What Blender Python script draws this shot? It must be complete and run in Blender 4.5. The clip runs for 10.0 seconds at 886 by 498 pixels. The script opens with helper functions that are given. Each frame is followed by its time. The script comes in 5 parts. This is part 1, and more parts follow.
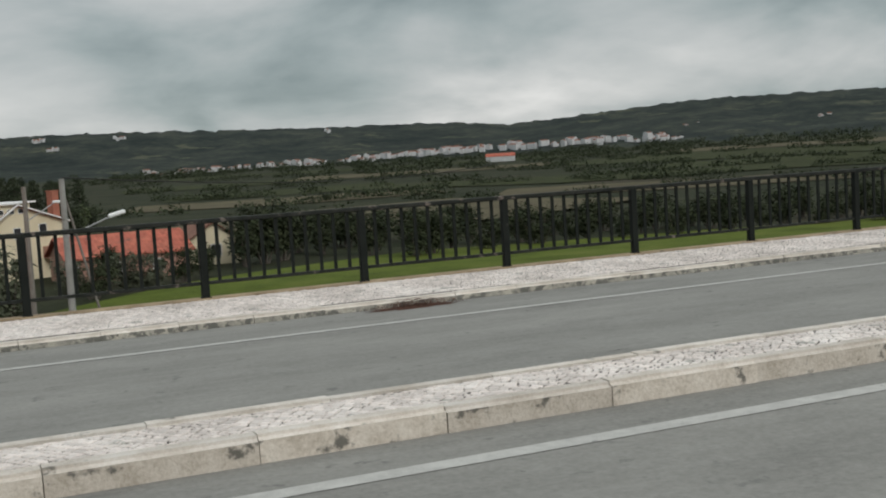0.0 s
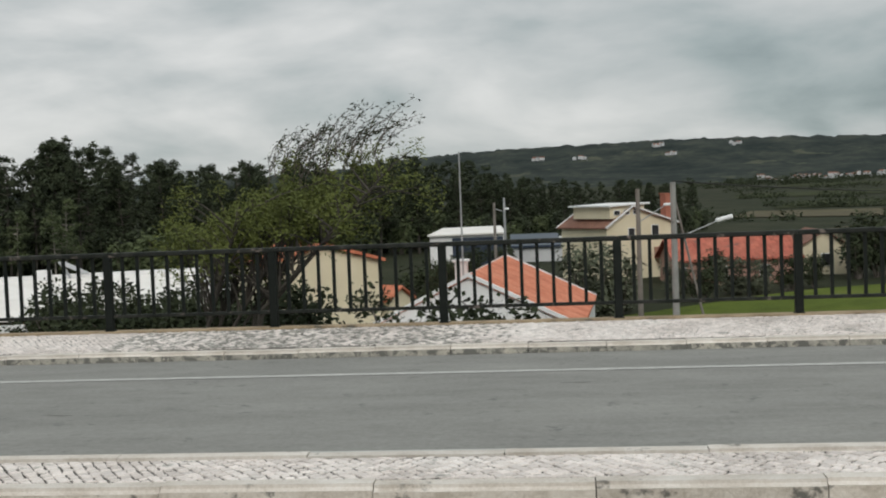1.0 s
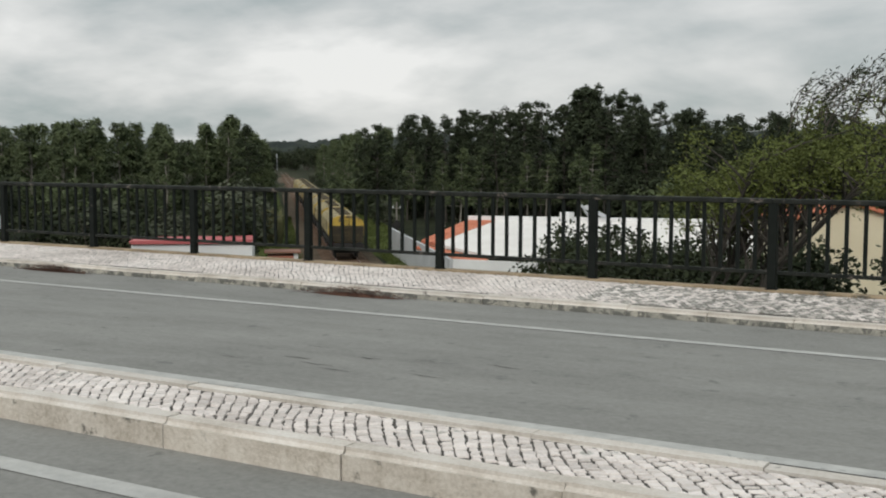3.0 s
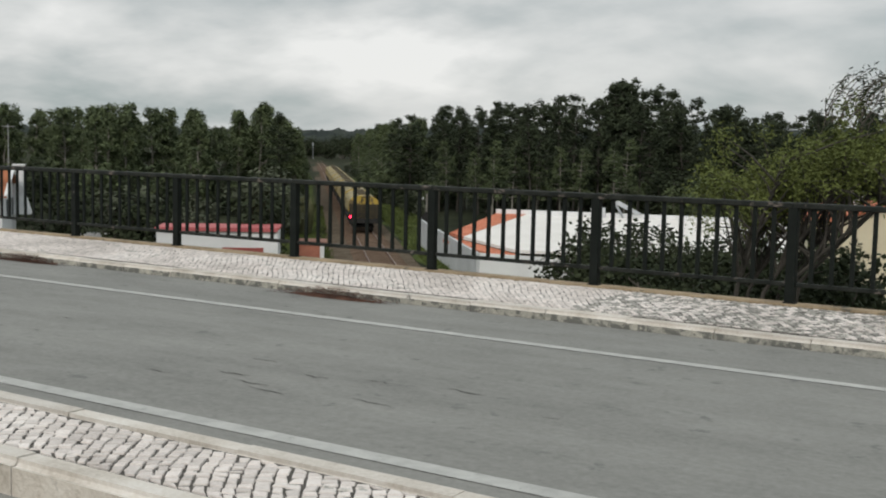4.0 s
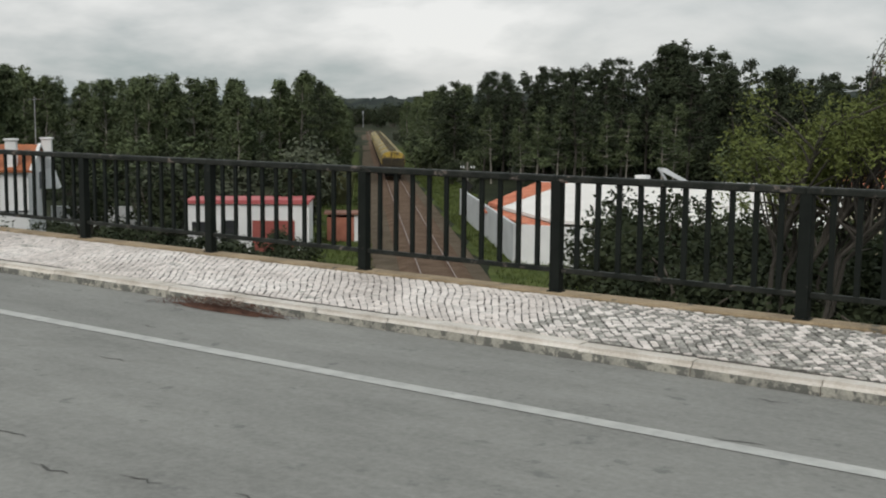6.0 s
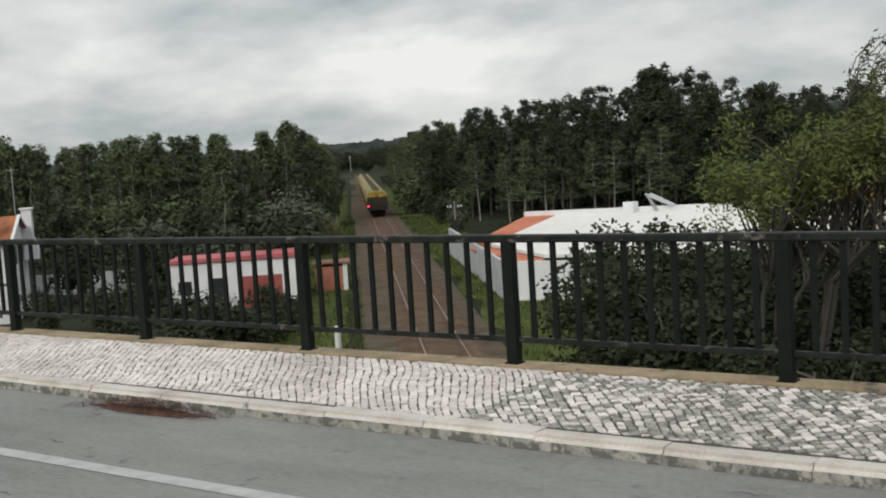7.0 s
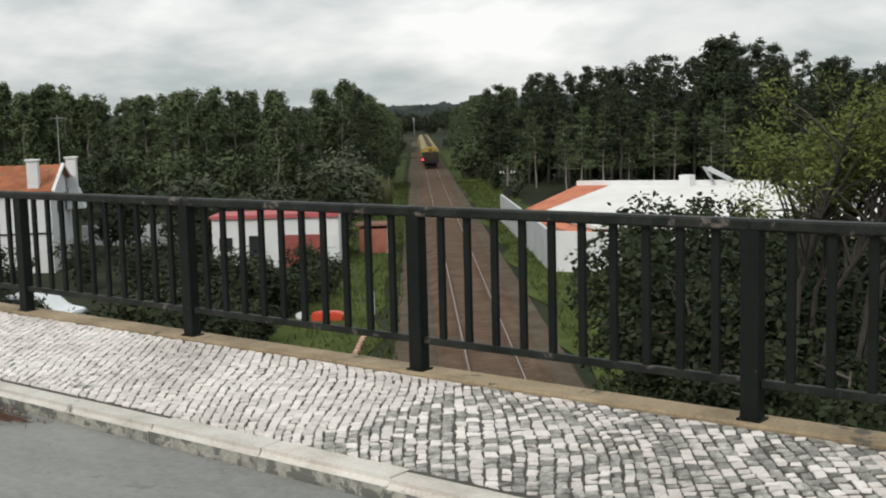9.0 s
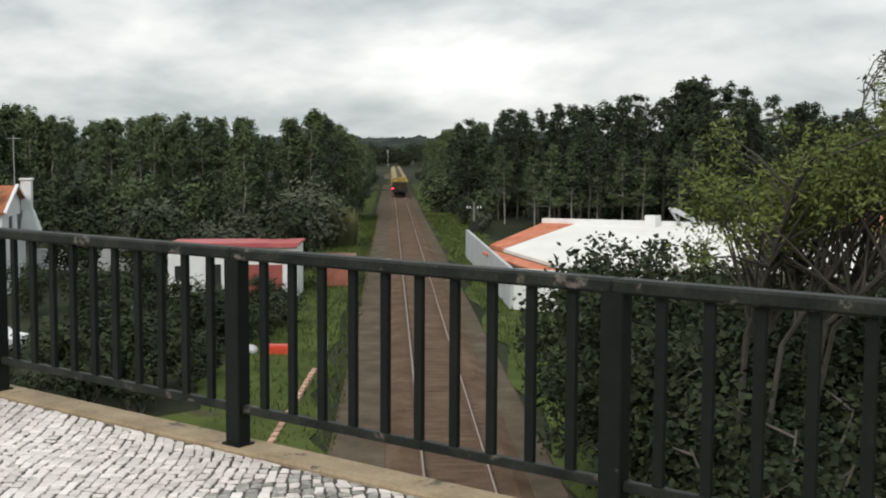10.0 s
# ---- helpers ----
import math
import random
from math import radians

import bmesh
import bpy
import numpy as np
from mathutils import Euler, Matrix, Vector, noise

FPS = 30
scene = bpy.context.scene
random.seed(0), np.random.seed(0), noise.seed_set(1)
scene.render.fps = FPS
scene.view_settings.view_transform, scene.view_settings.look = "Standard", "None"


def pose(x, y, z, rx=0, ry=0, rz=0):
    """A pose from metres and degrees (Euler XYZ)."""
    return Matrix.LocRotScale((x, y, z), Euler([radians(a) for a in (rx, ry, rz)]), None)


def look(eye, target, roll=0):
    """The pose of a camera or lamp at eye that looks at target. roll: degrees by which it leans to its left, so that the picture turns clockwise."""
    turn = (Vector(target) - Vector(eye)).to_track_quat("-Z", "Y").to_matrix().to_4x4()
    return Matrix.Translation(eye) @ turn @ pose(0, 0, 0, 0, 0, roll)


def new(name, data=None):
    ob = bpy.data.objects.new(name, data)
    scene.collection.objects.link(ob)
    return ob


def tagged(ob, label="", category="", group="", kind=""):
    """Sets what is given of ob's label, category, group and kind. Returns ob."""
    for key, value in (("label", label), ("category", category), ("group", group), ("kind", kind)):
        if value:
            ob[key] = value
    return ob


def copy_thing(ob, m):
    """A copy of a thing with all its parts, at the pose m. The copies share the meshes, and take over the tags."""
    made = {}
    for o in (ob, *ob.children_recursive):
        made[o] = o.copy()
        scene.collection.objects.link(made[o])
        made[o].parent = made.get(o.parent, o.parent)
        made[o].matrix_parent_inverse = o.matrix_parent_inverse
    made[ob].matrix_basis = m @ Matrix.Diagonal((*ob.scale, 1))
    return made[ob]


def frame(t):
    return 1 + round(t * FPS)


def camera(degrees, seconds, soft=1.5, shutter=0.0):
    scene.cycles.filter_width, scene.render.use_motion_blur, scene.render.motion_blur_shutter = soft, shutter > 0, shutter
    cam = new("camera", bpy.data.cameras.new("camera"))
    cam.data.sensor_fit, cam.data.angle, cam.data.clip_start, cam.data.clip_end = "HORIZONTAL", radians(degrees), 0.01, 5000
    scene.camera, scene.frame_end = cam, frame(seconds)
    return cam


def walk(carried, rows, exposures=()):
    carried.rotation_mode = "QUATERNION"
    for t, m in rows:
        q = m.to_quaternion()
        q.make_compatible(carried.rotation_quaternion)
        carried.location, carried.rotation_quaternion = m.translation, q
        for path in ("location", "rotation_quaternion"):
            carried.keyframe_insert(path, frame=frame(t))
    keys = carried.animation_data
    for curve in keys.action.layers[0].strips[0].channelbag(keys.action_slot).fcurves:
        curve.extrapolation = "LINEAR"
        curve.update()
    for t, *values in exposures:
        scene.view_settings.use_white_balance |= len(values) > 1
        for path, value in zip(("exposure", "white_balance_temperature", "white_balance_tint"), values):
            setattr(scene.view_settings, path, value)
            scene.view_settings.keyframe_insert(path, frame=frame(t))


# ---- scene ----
cam = camera(41.9, 10.0, soft=2.0)
PATH = [
    (0, (1.146, -13.617, 1.704), (1.944, -11.79, 1.547), -3.5),
    (0.5, (1.302, -13.481, 1.738), (1.347, -11.485, 1.611), -2.1),
    (1, (1.395, -13.249, 1.721), (1.188, -11.262, 1.624), -2.2),
    (1.5, (1.456, -12.958, 1.73), (1.134, -10.985, 1.645), -3.0),
    (2, (1.453, -12.73, 1.668), (0.963, -10.798, 1.499), 0.3),
    (2.5, (1.372, -12.326, 1.61), (0.493, -10.533, 1.495), -1.4),
    (3, (1.286, -11.829, 1.613), (0.245, -10.129, 1.448), 0.1),
    (4.5, (1.024, -10.03, 1.622), (-0.092, -8.38, 1.436), 1.2),
    (5, (0.893, -9.348, 1.633), (-0.294, -7.754, 1.413), 0.3),
    (5.5, (0.777, -8.632, 1.61), (-0.387, -7.026, 1.351), 2.0),
    (7, (0.43, -6.991, 1.801), (-0.73, -5.371, 1.628), -3.6),
    (7.5, (0.373, -6.605, 1.796), (-0.881, -5.062, 1.582), 1.9),
    (8, (0.286, -6.134, 1.692), (-0.938, -4.558, 1.555), 2.0),
    (8.5, (0.248, -5.618, 1.687), (-1.117, -4.168, 1.496), -0.3),
    (9, (0.169, -4.953, 1.657), (-1.075, -3.403, 1.428), -1.5),
    (9.5, (0.097, -4.262, 1.634), (-1.149, -2.705, 1.487), -0.4),
    (10, (0.019, -3.68, 1.617), (-1.19, -2.096, 1.445), 0.3),
]
walk(cam, [(t, look(e, g, r)) for t, e, g, r in PATH], [(0.0, -0.13), (1.0, -0.05), (4.5, -0.03), (8.0, 0.07), (10.0, 0.27)])

# ---- light ----
TRACK_YAW = 40.0
AHEAD = Vector((-math.sin(radians(TRACK_YAW)), math.cos(radians(TRACK_YAW)), 0))
SIDE = Vector((-AHEAD.y, AHEAD.x, 0))          # to the left of the line
ORIGIN = Vector((-0.45, -0.38, 0))
RAIL_Z = -6.8


def on_track(s, off, z=RAIL_Z):
    p = ORIGIN + AHEAD * s + SIDE * off
    return Vector((p.x, p.y, z))


def node(nt, kind, **values):
    n = nt.nodes.new(kind)
    for key, v in values.items():
        n.inputs[key.replace("_", " ")].default_value = v
    return n


def build_world():
    world = bpy.data.worlds.new("overcast_sky")
    scene.world = world
    world.use_nodes = True
    nt = world.node_tree
    nt.nodes.clear()
    ln = nt.links.new
    out = nt.nodes.new("ShaderNodeOutputWorld")
    back = nt.nodes.new("ShaderNodeBackground")
    sky = nt.nodes.new("ShaderNodeTexSky")
    sky.sky_type, sky.sun_disc = "NISHITA", False
    sky.sun_elevation, sky.sun_rotation = radians(38), radians(165)
    geo = nt.nodes.new("ShaderNodeTexCoord")
    sep = nt.nodes.new("ShaderNodeSeparateXYZ")
    ln(geo.outputs["Generated"], sep.inputs[0])
    # the cloud deck seen in perspective: thin streaks low down, broad banks overhead
    def arith(op, a, b):
        n = nt.nodes.new("ShaderNodeMath")
        n.operation = op
        for i, v in enumerate((a, b)):
            if isinstance(v, float):
                n.inputs[i].default_value = v
            else:
                ln(v, n.inputs[i])
        return n.outputs[0]
    rise = arith("ADD", arith("MAXIMUM", sep.outputs[2], 0.0), 0.3)
    deck = nt.nodes.new("ShaderNodeCombineXYZ")
    ln(arith("DIVIDE", sep.outputs[0], rise), deck.inputs[0])
    ln(arith("DIVIDE", sep.outputs[1], rise), deck.inputs[1])
    deck.inputs[2].default_value = 2.7

    def deck_at(az, el):
        a, e = radians(az), radians(el)
        d = math.sin(e) + 0.3
        return (math.sin(a) * math.cos(e) / d, math.cos(a) * math.cos(e) / d, 2.7)
    big = node(nt, "ShaderNodeTexNoise", Scale=1.7, Detail=8.0, Roughness=0.5, Distortion=0.3)
    ln(deck.outputs[0], big.inputs["Vector"])
    fine = node(nt, "ShaderNodeTexNoise", Scale=4.6, Detail=5.0, Roughness=0.5, Distortion=0.15)
    ln(deck.outputs[0], fine.inputs["Vector"])
    cover = arith("ADD", arith("MULTIPLY", big.outputs["Fac"], 0.82), arith("MULTIPLY", fine.outputs["Fac"], 0.18))
    # thin bright and thick dark stretches of the deck: azimuth, elevation, reach, gain
    for az, el, reach, gain in ((-36.3, 4.2, 0.42, 0.17), (-36.6, 4.1, 0.17, 0.16), (-46, 4.0, 1.1, 0.14), (-25, 7.0, 0.9, 0.07), (23, 8.2, 0.42, -0.17), (42, 5.8, 0.4, -0.15), (-64, 6.0, 0.9, 0.12), (28, 2.6, 0.40, 0.14), (10, 5.2, 0.6, -0.06)):
        away = nt.nodes.new("ShaderNodeVectorMath")
        away.operation = "DISTANCE"
        ln(deck.outputs[0], away.inputs[0])
        away.inputs[1].default_value = deck_at(az, el)
        near = nt.nodes.new("ShaderNodeMapRange")
        near.interpolation_type = "SMOOTHSTEP"
        near.inputs[1].default_value, near.inputs[2].default_value = 0.0, reach
        near.inputs[3].default_value, near.inputs[4].default_value = 1.0, 0.0
        ln(away.outputs["Value"], near.inputs[0])
        bit = arith("MULTIPLY", near.outputs[0], arith("MULTIPLY", fine.outputs["Fac"], 2.0 * gain))
        cover = arith("ADD", cover, bit)
    ramp = nt.nodes.new("ShaderNodeValToRGB")
    el = ramp.color_ramp.elements
    el[0].position, el[0].color = 0.30, (0.25, 0.315, 0.325, 1)
    el[1].position, el[1].color = 0.80, (1.0, 1.0, 0.98, 1)
    for at, tone in ((0.42, (0.43, 0.495, 0.50, 1)), (0.53, (0.61, 0.645, 0.645, 1)), (0.64, (0.78, 0.795, 0.785, 1))):
        el.new(at).color = tone
    ln(cover, ramp.inputs[0])
    sky_gain = nt.nodes.new("ShaderNodeMix")
    sky_gain.data_type = "RGBA"
    sky_gain.inputs[0].default_value = 0.94
    dim = nt.nodes.new("ShaderNodeMix")
    dim.data_type, dim.blend_type = "RGBA", "MULTIPLY"
    dim.inputs[0].default_value = 1.0
    dim.inputs[7].default_value = (0.1, 0.1, 0.1, 1)
    ln(sky.outputs[0], dim.inputs[6])
    ln(dim.outputs[2], sky_gain.inputs[6])
    ln(ramp.outputs[0], sky_gain.inputs[7])
    # an overcast sky is about three times as bright overhead as at the horizon
    lift = nt.nodes.new("ShaderNodeMapRange")
    lift.interpolation_type = "SMOOTHSTEP"
    lift.inputs[1].default_value, lift.inputs[2].default_value = 0.2, 0.85
    lift.inputs[3].default_value, lift.inputs[4].default_value = 0.88, 1.4
    ln(sep.outputs[2], lift.inputs[0])
    ln(lift.outputs[0], back.inputs[1])
    ln(sky_gain.outputs[2], back.inputs[0])
    ln(back.outputs[0], out.inputs[0])
    sun = bpy.data.lights.new("sun", "SUN")
    sun.energy, sun.angle, sun.color = 1.5, radians(30), (1.0, 0.95, 0.88)
    lamp = new("sun", sun)
    lamp.matrix_world = look((0, 0, 50), (50 * math.sin(radians(-15)), 50 * math.cos(radians(-15)), 50 - 50 * math.tan(radians(38))))


build_world()


# ---- materials ----
def material(name, stops, scale=6.0, rough=0.8, metal=0.0, bump=0.2, fine=60.0, depth=0.01, per="", spread=0.12, spots=None, stretch=None):
    """stops: colours from dark to light over a noise; per: Object or Island random tone; spots: (colour, amount, scale)."""
    m = bpy.data.materials.new(name)
    m.use_nodes = True
    nt = m.node_tree
    ln = nt.links.new
    bsdf = nt.nodes["Principled BSDF"]
    bsdf.inputs["Roughness"].default_value = rough
    bsdf.inputs["Metallic"].default_value = metal
    tc = nt.nodes.new("ShaderNodeNewGeometry")
    n1 = node(nt, "ShaderNodeTexNoise", Scale=scale, Detail=5.0, Roughness=0.6)
    n2 = node(nt, "ShaderNodeTexNoise", Scale=fine, Detail=3.0, Roughness=0.7)
    place = tc.outputs["Position"]
    if stretch:
        mp = nt.nodes.new("ShaderNodeMapping")
        mp.inputs["Scale"].default_value = stretch
        ln(place, mp.inputs["Vector"])
        place = mp.outputs[0]
    ln(place, n1.inputs["Vector"])
    ln(tc.outputs["Position"], n2.inputs["Vector"])
    mixf = nt.nodes.new("ShaderNodeMath")
    mixf.operation = "MULTIPLY_ADD"
    mixf.inputs[1].default_value = 0.35
    ln(n2.outputs["Fac"], mixf.inputs[0])
    half = nt.nodes.new("ShaderNodeMath")
    half.operation = "MULTIPLY"
    half.inputs[1].default_value = 0.65
    ln(n1.outputs["Fac"], half.inputs[0])
    ln(half.outputs[0], mixf.inputs[2])
    ramp = nt.nodes.new("ShaderNodeValToRGB")
    el = ramp.color_ramp.elements
    k = len(stops)
    el[0].position, el[0].color = 0.36, (*stops[0], 1)
    el[1].position, el[1].color = 0.64, (*stops[-1], 1)
    for i in range(1, k - 1):
        e = el.new(0.36 + 0.28 * i / (k - 1))
        e.color = (*stops[i], 1)
    ln(mixf.outputs[0], ramp.inputs[0])
    col = ramp.outputs[0]
    if spots:
        n3 = node(nt, "ShaderNodeTexNoise", Scale=spots[2], Detail=6.0, Roughness=0.65)
        ln(tc.outputs["Position"], n3.inputs["Vector"])
        mr = nt.nodes.new("ShaderNodeMapRange")
        mr.interpolation_type = "SMOOTHSTEP"
        mr.inputs[1].default_value, mr.inputs[2].default_value = spots[1], spots[1] + 0.08
        ln(n3.outputs["Fac"], mr.inputs[0])
        mx = nt.nodes.new("ShaderNodeMix")
        mx.data_type = "RGBA"
        ln(mr.outputs[0], mx.inputs[0])
        ln(col, mx.inputs[6])
        mx.inputs[7].default_value = (*spots[0], 1)
        col = mx.outputs[2]
    if per:
        if per == "Object":
            rnd = nt.nodes.new("ShaderNodeObjectInfo").outputs["Random"]
        else:
            rnd = tc.outputs["Random Per Island"]
        hsv = nt.nodes.new("ShaderNodeHueSaturation")
        mr = nt.nodes.new("ShaderNodeMapRange")
        mr.inputs[3].default_value, mr.inputs[4].default_value = 1 - spread, 1 + spread
        ln(rnd, mr.inputs[0])
        ln(mr.outputs[0], hsv.inputs["Value"])
        ln(col, hsv.inputs["Color"])
        col = hsv.outputs[0]
    ln(col, bsdf.inputs["Base Color"])
    if bump:
        b = nt.nodes.new("ShaderNodeBump")
        b.inputs["Strength"].default_value = bump
        b.inputs["Distance"].default_value = depth
        ln(n2.outputs["Fac"], b.inputs["Height"])
        ln(b.outputs[0], bsdf.inputs["Normal"])
    return m


def leaf_material(name, dark, light):
    m = material(name, [dark, light], scale=0.5, rough=0.75, bump=0, per="Island", spread=0.15)
    m.node_tree.nodes["Principled BSDF"].inputs["Specular IOR Level"].default_value = 0.12
    return m


M = {}
M["asphalt"] = material("asphalt", [(0.168, 0.165, 0.153), (0.226, 0.222, 0.207), (0.285, 0.279, 0.260)], 1.5, 0.88, 0, 0.6, 26, 0.006, spots=((0.155, 0.154, 0.146), 0.61, 5.0), stretch=(0.35, 1.0, 1.0))
_n = [n for n in M["asphalt"].node_tree.nodes if n.type == "TEX_NOISE"]
_n[0].inputs["Detail"].default_value, _n[0].inputs["Roughness"].default_value = 11.0, 0.78
M["paint"] = material("road_paint", [(0.36, 0.355, 0.34), (0.52, 0.515, 0.49)], 8, 0.7, 0, 0.2, 120, 0.003, spots=((0.22, 0.22, 0.21), 0.64, 14))
M["kerb"] = material("kerb_limestone", [(0.46, 0.41, 0.355), (0.60, 0.55, 0.495), (0.70, 0.66, 0.615)], 3.4, 0.8, 0, 0.5, 50, 0.008, "Object", 0.1, ((0.17, 0.16, 0.14), 0.622, 3.6))
# front face of the pavement kerb: darker, greyer base than the top, plus dark stains
M["kerb_face"] = material("greyer_stained_kerb_face", [(0.22, 0.215, 0.19), (0.36, 0.345, 0.30), (0.52, 0.48, 0.41)], 7.0, 0.85, 0, 0.6, 45, 0.010, "Object", 0.1, ((0.145, 0.143, 0.128), 0.475, 9.0))
M["kerb_worn"] = material("blotched_kerb_limestone", [(0.41, 0.36, 0.30), (0.55, 0.495, 0.43), (0.64, 0.59, 0.525)], 5.0, 0.85, 0, 0.7, 40, 0.010, "Object", 0.12, ((0.14, 0.132, 0.115), 0.56, 4.2))
M["stone"] = material("white_limestone", [(0.50, 0.45, 0.42), (0.70, 0.635, 0.60), (0.80, 0.75, 0.715)], 1.4, 0.75, 0, 0.3, 60, 0.004, "Island", 0.16, ((0.36, 0.35, 0.32), 0.60, 4.0))
M["stone_grey"] = material("grey_worn_limestone", [(0.155, 0.149, 0.135), (0.31, 0.296, 0.27), (0.53, 0.50, 0.46)], 18.0, 0.8, 0, 0.4, 60, 0.005, "Island", 0.35)
M["joint"] = material("dark_joint_sand", [(0.048, 0.044, 0.038), (0.115, 0.105, 0.093)], 8, 0.95, 0, 0.4, 120, 0.004)
M["coping"] = material("tan_concrete", [(0.19, 0.14, 0.085), (0.30, 0.225, 0.14), (0.40, 0.31, 0.20)], 3, 0.9, 0, 0.5, 50, 0.008, spots=((0.09, 0.08, 0.06), 0.6, 5))
M["rail_paint"] = material("black_green_paint", [(0.006, 0.008, 0.0068), (0.012, 0.0148, 0.0125)], 5, 0.55, 0, 0.35, 60, 0.004, spots=((0.10, 0.09, 0.08), 0.66, 9))
M["rail_top"] = material("worn_black_green_paint", [(0.008, 0.010, 0.0085), (0.018, 0.020, 0.017), (0.034, 0.035, 0.031)], 6, 0.5, 0, 0.4, 60, 0.004, spots=((0.15, 0.125, 0.11), 0.585, 7))
for key in ("rail_paint", "rail_top"):
    M[key].node_tree.nodes["Principled BSDF"].inputs["Specular IOR Level"].default_value = 0.16
M["needles"] = material("brown_pine_litter", [(0.05, 0.022, 0.014), (0.13, 0.06, 0.038)], 20, 0.95, 0, 0.6, 160, 0.01, "Island", 0.4)
M["concrete"] = material("grey_concrete", [(0.22, 0.22, 0.21), (0.33, 0.33, 0.31)], 1.5, 0.9, 0, 0.4, 40, 0.01, spots=((0.13, 0.13, 0.12), 0.6, 1.0))
M["ground"] = material("grassy_ground", [(0.018, 0.022, 0.013), (0.031, 0.036, 0.020), (0.050, 0.050, 0.032)], 0.08, 0.95, 0, 0.6, 3, 0.05, spots=((0.060, 0.052, 0.036), 0.56, 0.022))
M["field"] = material("bright_meadow", [(0.056, 0.074, 0.015), (0.088, 0.116, 0.021), (0.12, 0.138, 0.034)], 0.25, 0.95, 0, 0.6, 6, 0.05)
M["rough_grass"] = material("rough_olive_grass", [(0.024, 0.029, 0.014), (0.040, 0.048, 0.020), (0.060, 0.060, 0.036)], 0.35, 0.95, 0, 0.6, 6, 0.05, spots=((0.075, 0.10, 0.022), 0.60, 0.22))
M["verge"] = material("green_trackside_grass", [(0.040, 0.052, 0.016), (0.066, 0.086, 0.023), (0.094, 0.112, 0.034)], 0.4, 0.95, 0, 0.6, 6, 0.05, spots=((0.070, 0.062, 0.036), 0.60, 0.3))
M["dry"] = material("brown_stubble", [(0.078, 0.068, 0.043), (0.128, 0.113, 0.073)], 0.1, 0.95, 0, 0.5, 4, 0.05)
M["ballast"] = material("brown_ballast", [(0.080, 0.050, 0.034), (0.125, 0.083, 0.057), (0.175, 0.122, 0.087)], 0.7, 0.95, 0, 0.9, 14, 0.05)
M["gravel"] = material("pale_ballast", [(0.072, 0.056, 0.039), (0.108, 0.084, 0.060), (0.150, 0.120, 0.088)], 0.7, 0.95, 0, 0.9, 14, 0.05)
M["sleeper"] = material("sleeper_concrete", [(0.082, 0.053, 0.037), (0.128, 0.087, 0.062), (0.165, 0.118, 0.086)], 0.9, 0.95, 0, 0.6, 16, 0.02)
M["crack"] = material("dark_crack", [(0.055, 0.054, 0.050), (0.10, 0.098, 0.092)], 4, 0.95, 0, 0.3, 60, 0.003)
M["steel"] = material("worn_rail_steel", [(0.24, 0.19, 0.16), (0.34, 0.28, 0.25)], 2, 0.5, 0.3, 0.1, 30, 0.004)
M["rust"] = material("rusty_steel", [(0.10, 0.055, 0.035), (0.17, 0.10, 0.07)], 3, 0.85, 0.1, 0.3, 40, 0.004)
M["white_wall"] = material("white_render", [(0.66, 0.66, 0.66), (0.80, 0.80, 0.80)], 0.5, 0.85, 0, 0.15, 20, 0.01, spots=((0.52, 0.52, 0.50), 0.64, 0.5))
M["grey_wall"] = material("grey_white_render", [(0.42, 0.43, 0.44), (0.56, 0.57, 0.58)], 0.5, 0.85, 0, 0.15, 20, 0.01)
M["white_roof"] = material("white_painted_roof", [(0.70, 0.67, 0.63), (0.82, 0.79, 0.76)], 0.4, 0.8, 0, 0.1, 10, 0.01)
M["cream_wall"] = material("cream_render", [(0.62, 0.55, 0.39), (0.72, 0.65, 0.48)], 0.5, 0.85, 0, 0.15, 20, 0.01)
M["pink_wall"] = material("salmon_render", [(0.36, 0.20, 0.16), (0.44, 0.26, 0.20)], 0.5, 0.85, 0, 0.15, 20, 0.01)
M["tile"] = material("orange_clay_tile", [(0.44, 0.125, 0.065), (0.56, 0.19, 0.105), (0.63, 0.25, 0.15)], 0.9, 0.85, 0, 0.3, 8, 0.02, "Island", 0.07)
M["old_tile"] = material("weathered_clay_tile", [(0.27, 0.085, 0.035), (0.40, 0.14, 0.06)], 0.6, 0.85, 0, 0.3, 8, 0.02, "Island", 0.2, ((0.18, 0.10, 0.06), 0.62, 0.8))
M["red_tile"] = material("dull_red_clay_tile", [(0.30, 0.075, 0.05), (0.40, 0.11, 0.07), (0.46, 0.15, 0.10)], 0.9, 0.85, 0, 0.3, 8, 0.02, "Island", 0.2, ((0.20, 0.09, 0.07), 0.58, 0.5))
M["brown_tile"] = material("brown_clay_tile", [(0.16, 0.075, 0.05), (0.24, 0.12, 0.085)], 0.6, 0.85, 0, 0.3, 8, 0.02, "Island", 0.15)
M["red_sheet"] = material("faded_red_sheet", [(0.40, 0.085, 0.09), (0.50, 0.13, 0.13)], 0.6, 0.6, 0, 0.1, 10, 0.01)
M["red_paint"] = material("dull_red_paint", [(0.26, 0.06, 0.05), (0.33, 0.085, 0.07)], 1, 0.7, 0, 0.1, 10, 0.01)
M["brick"] = material("red_brick", [(0.32, 0.115, 0.075), (0.42, 0.165, 0.11)], 2, 0.85, 0, 0.3, 12, 0.01)
M["dark"] = material("dark_opening", [(0.012, 0.013, 0.015), (0.03, 0.032, 0.035)], 1, 0.4, 0, 0, 10)
M["blue_glass"] = material("dark_blue_cladding", [(0.02, 0.03, 0.05), (0.035, 0.05, 0.08)], 1, 0.35, 0, 0, 10)
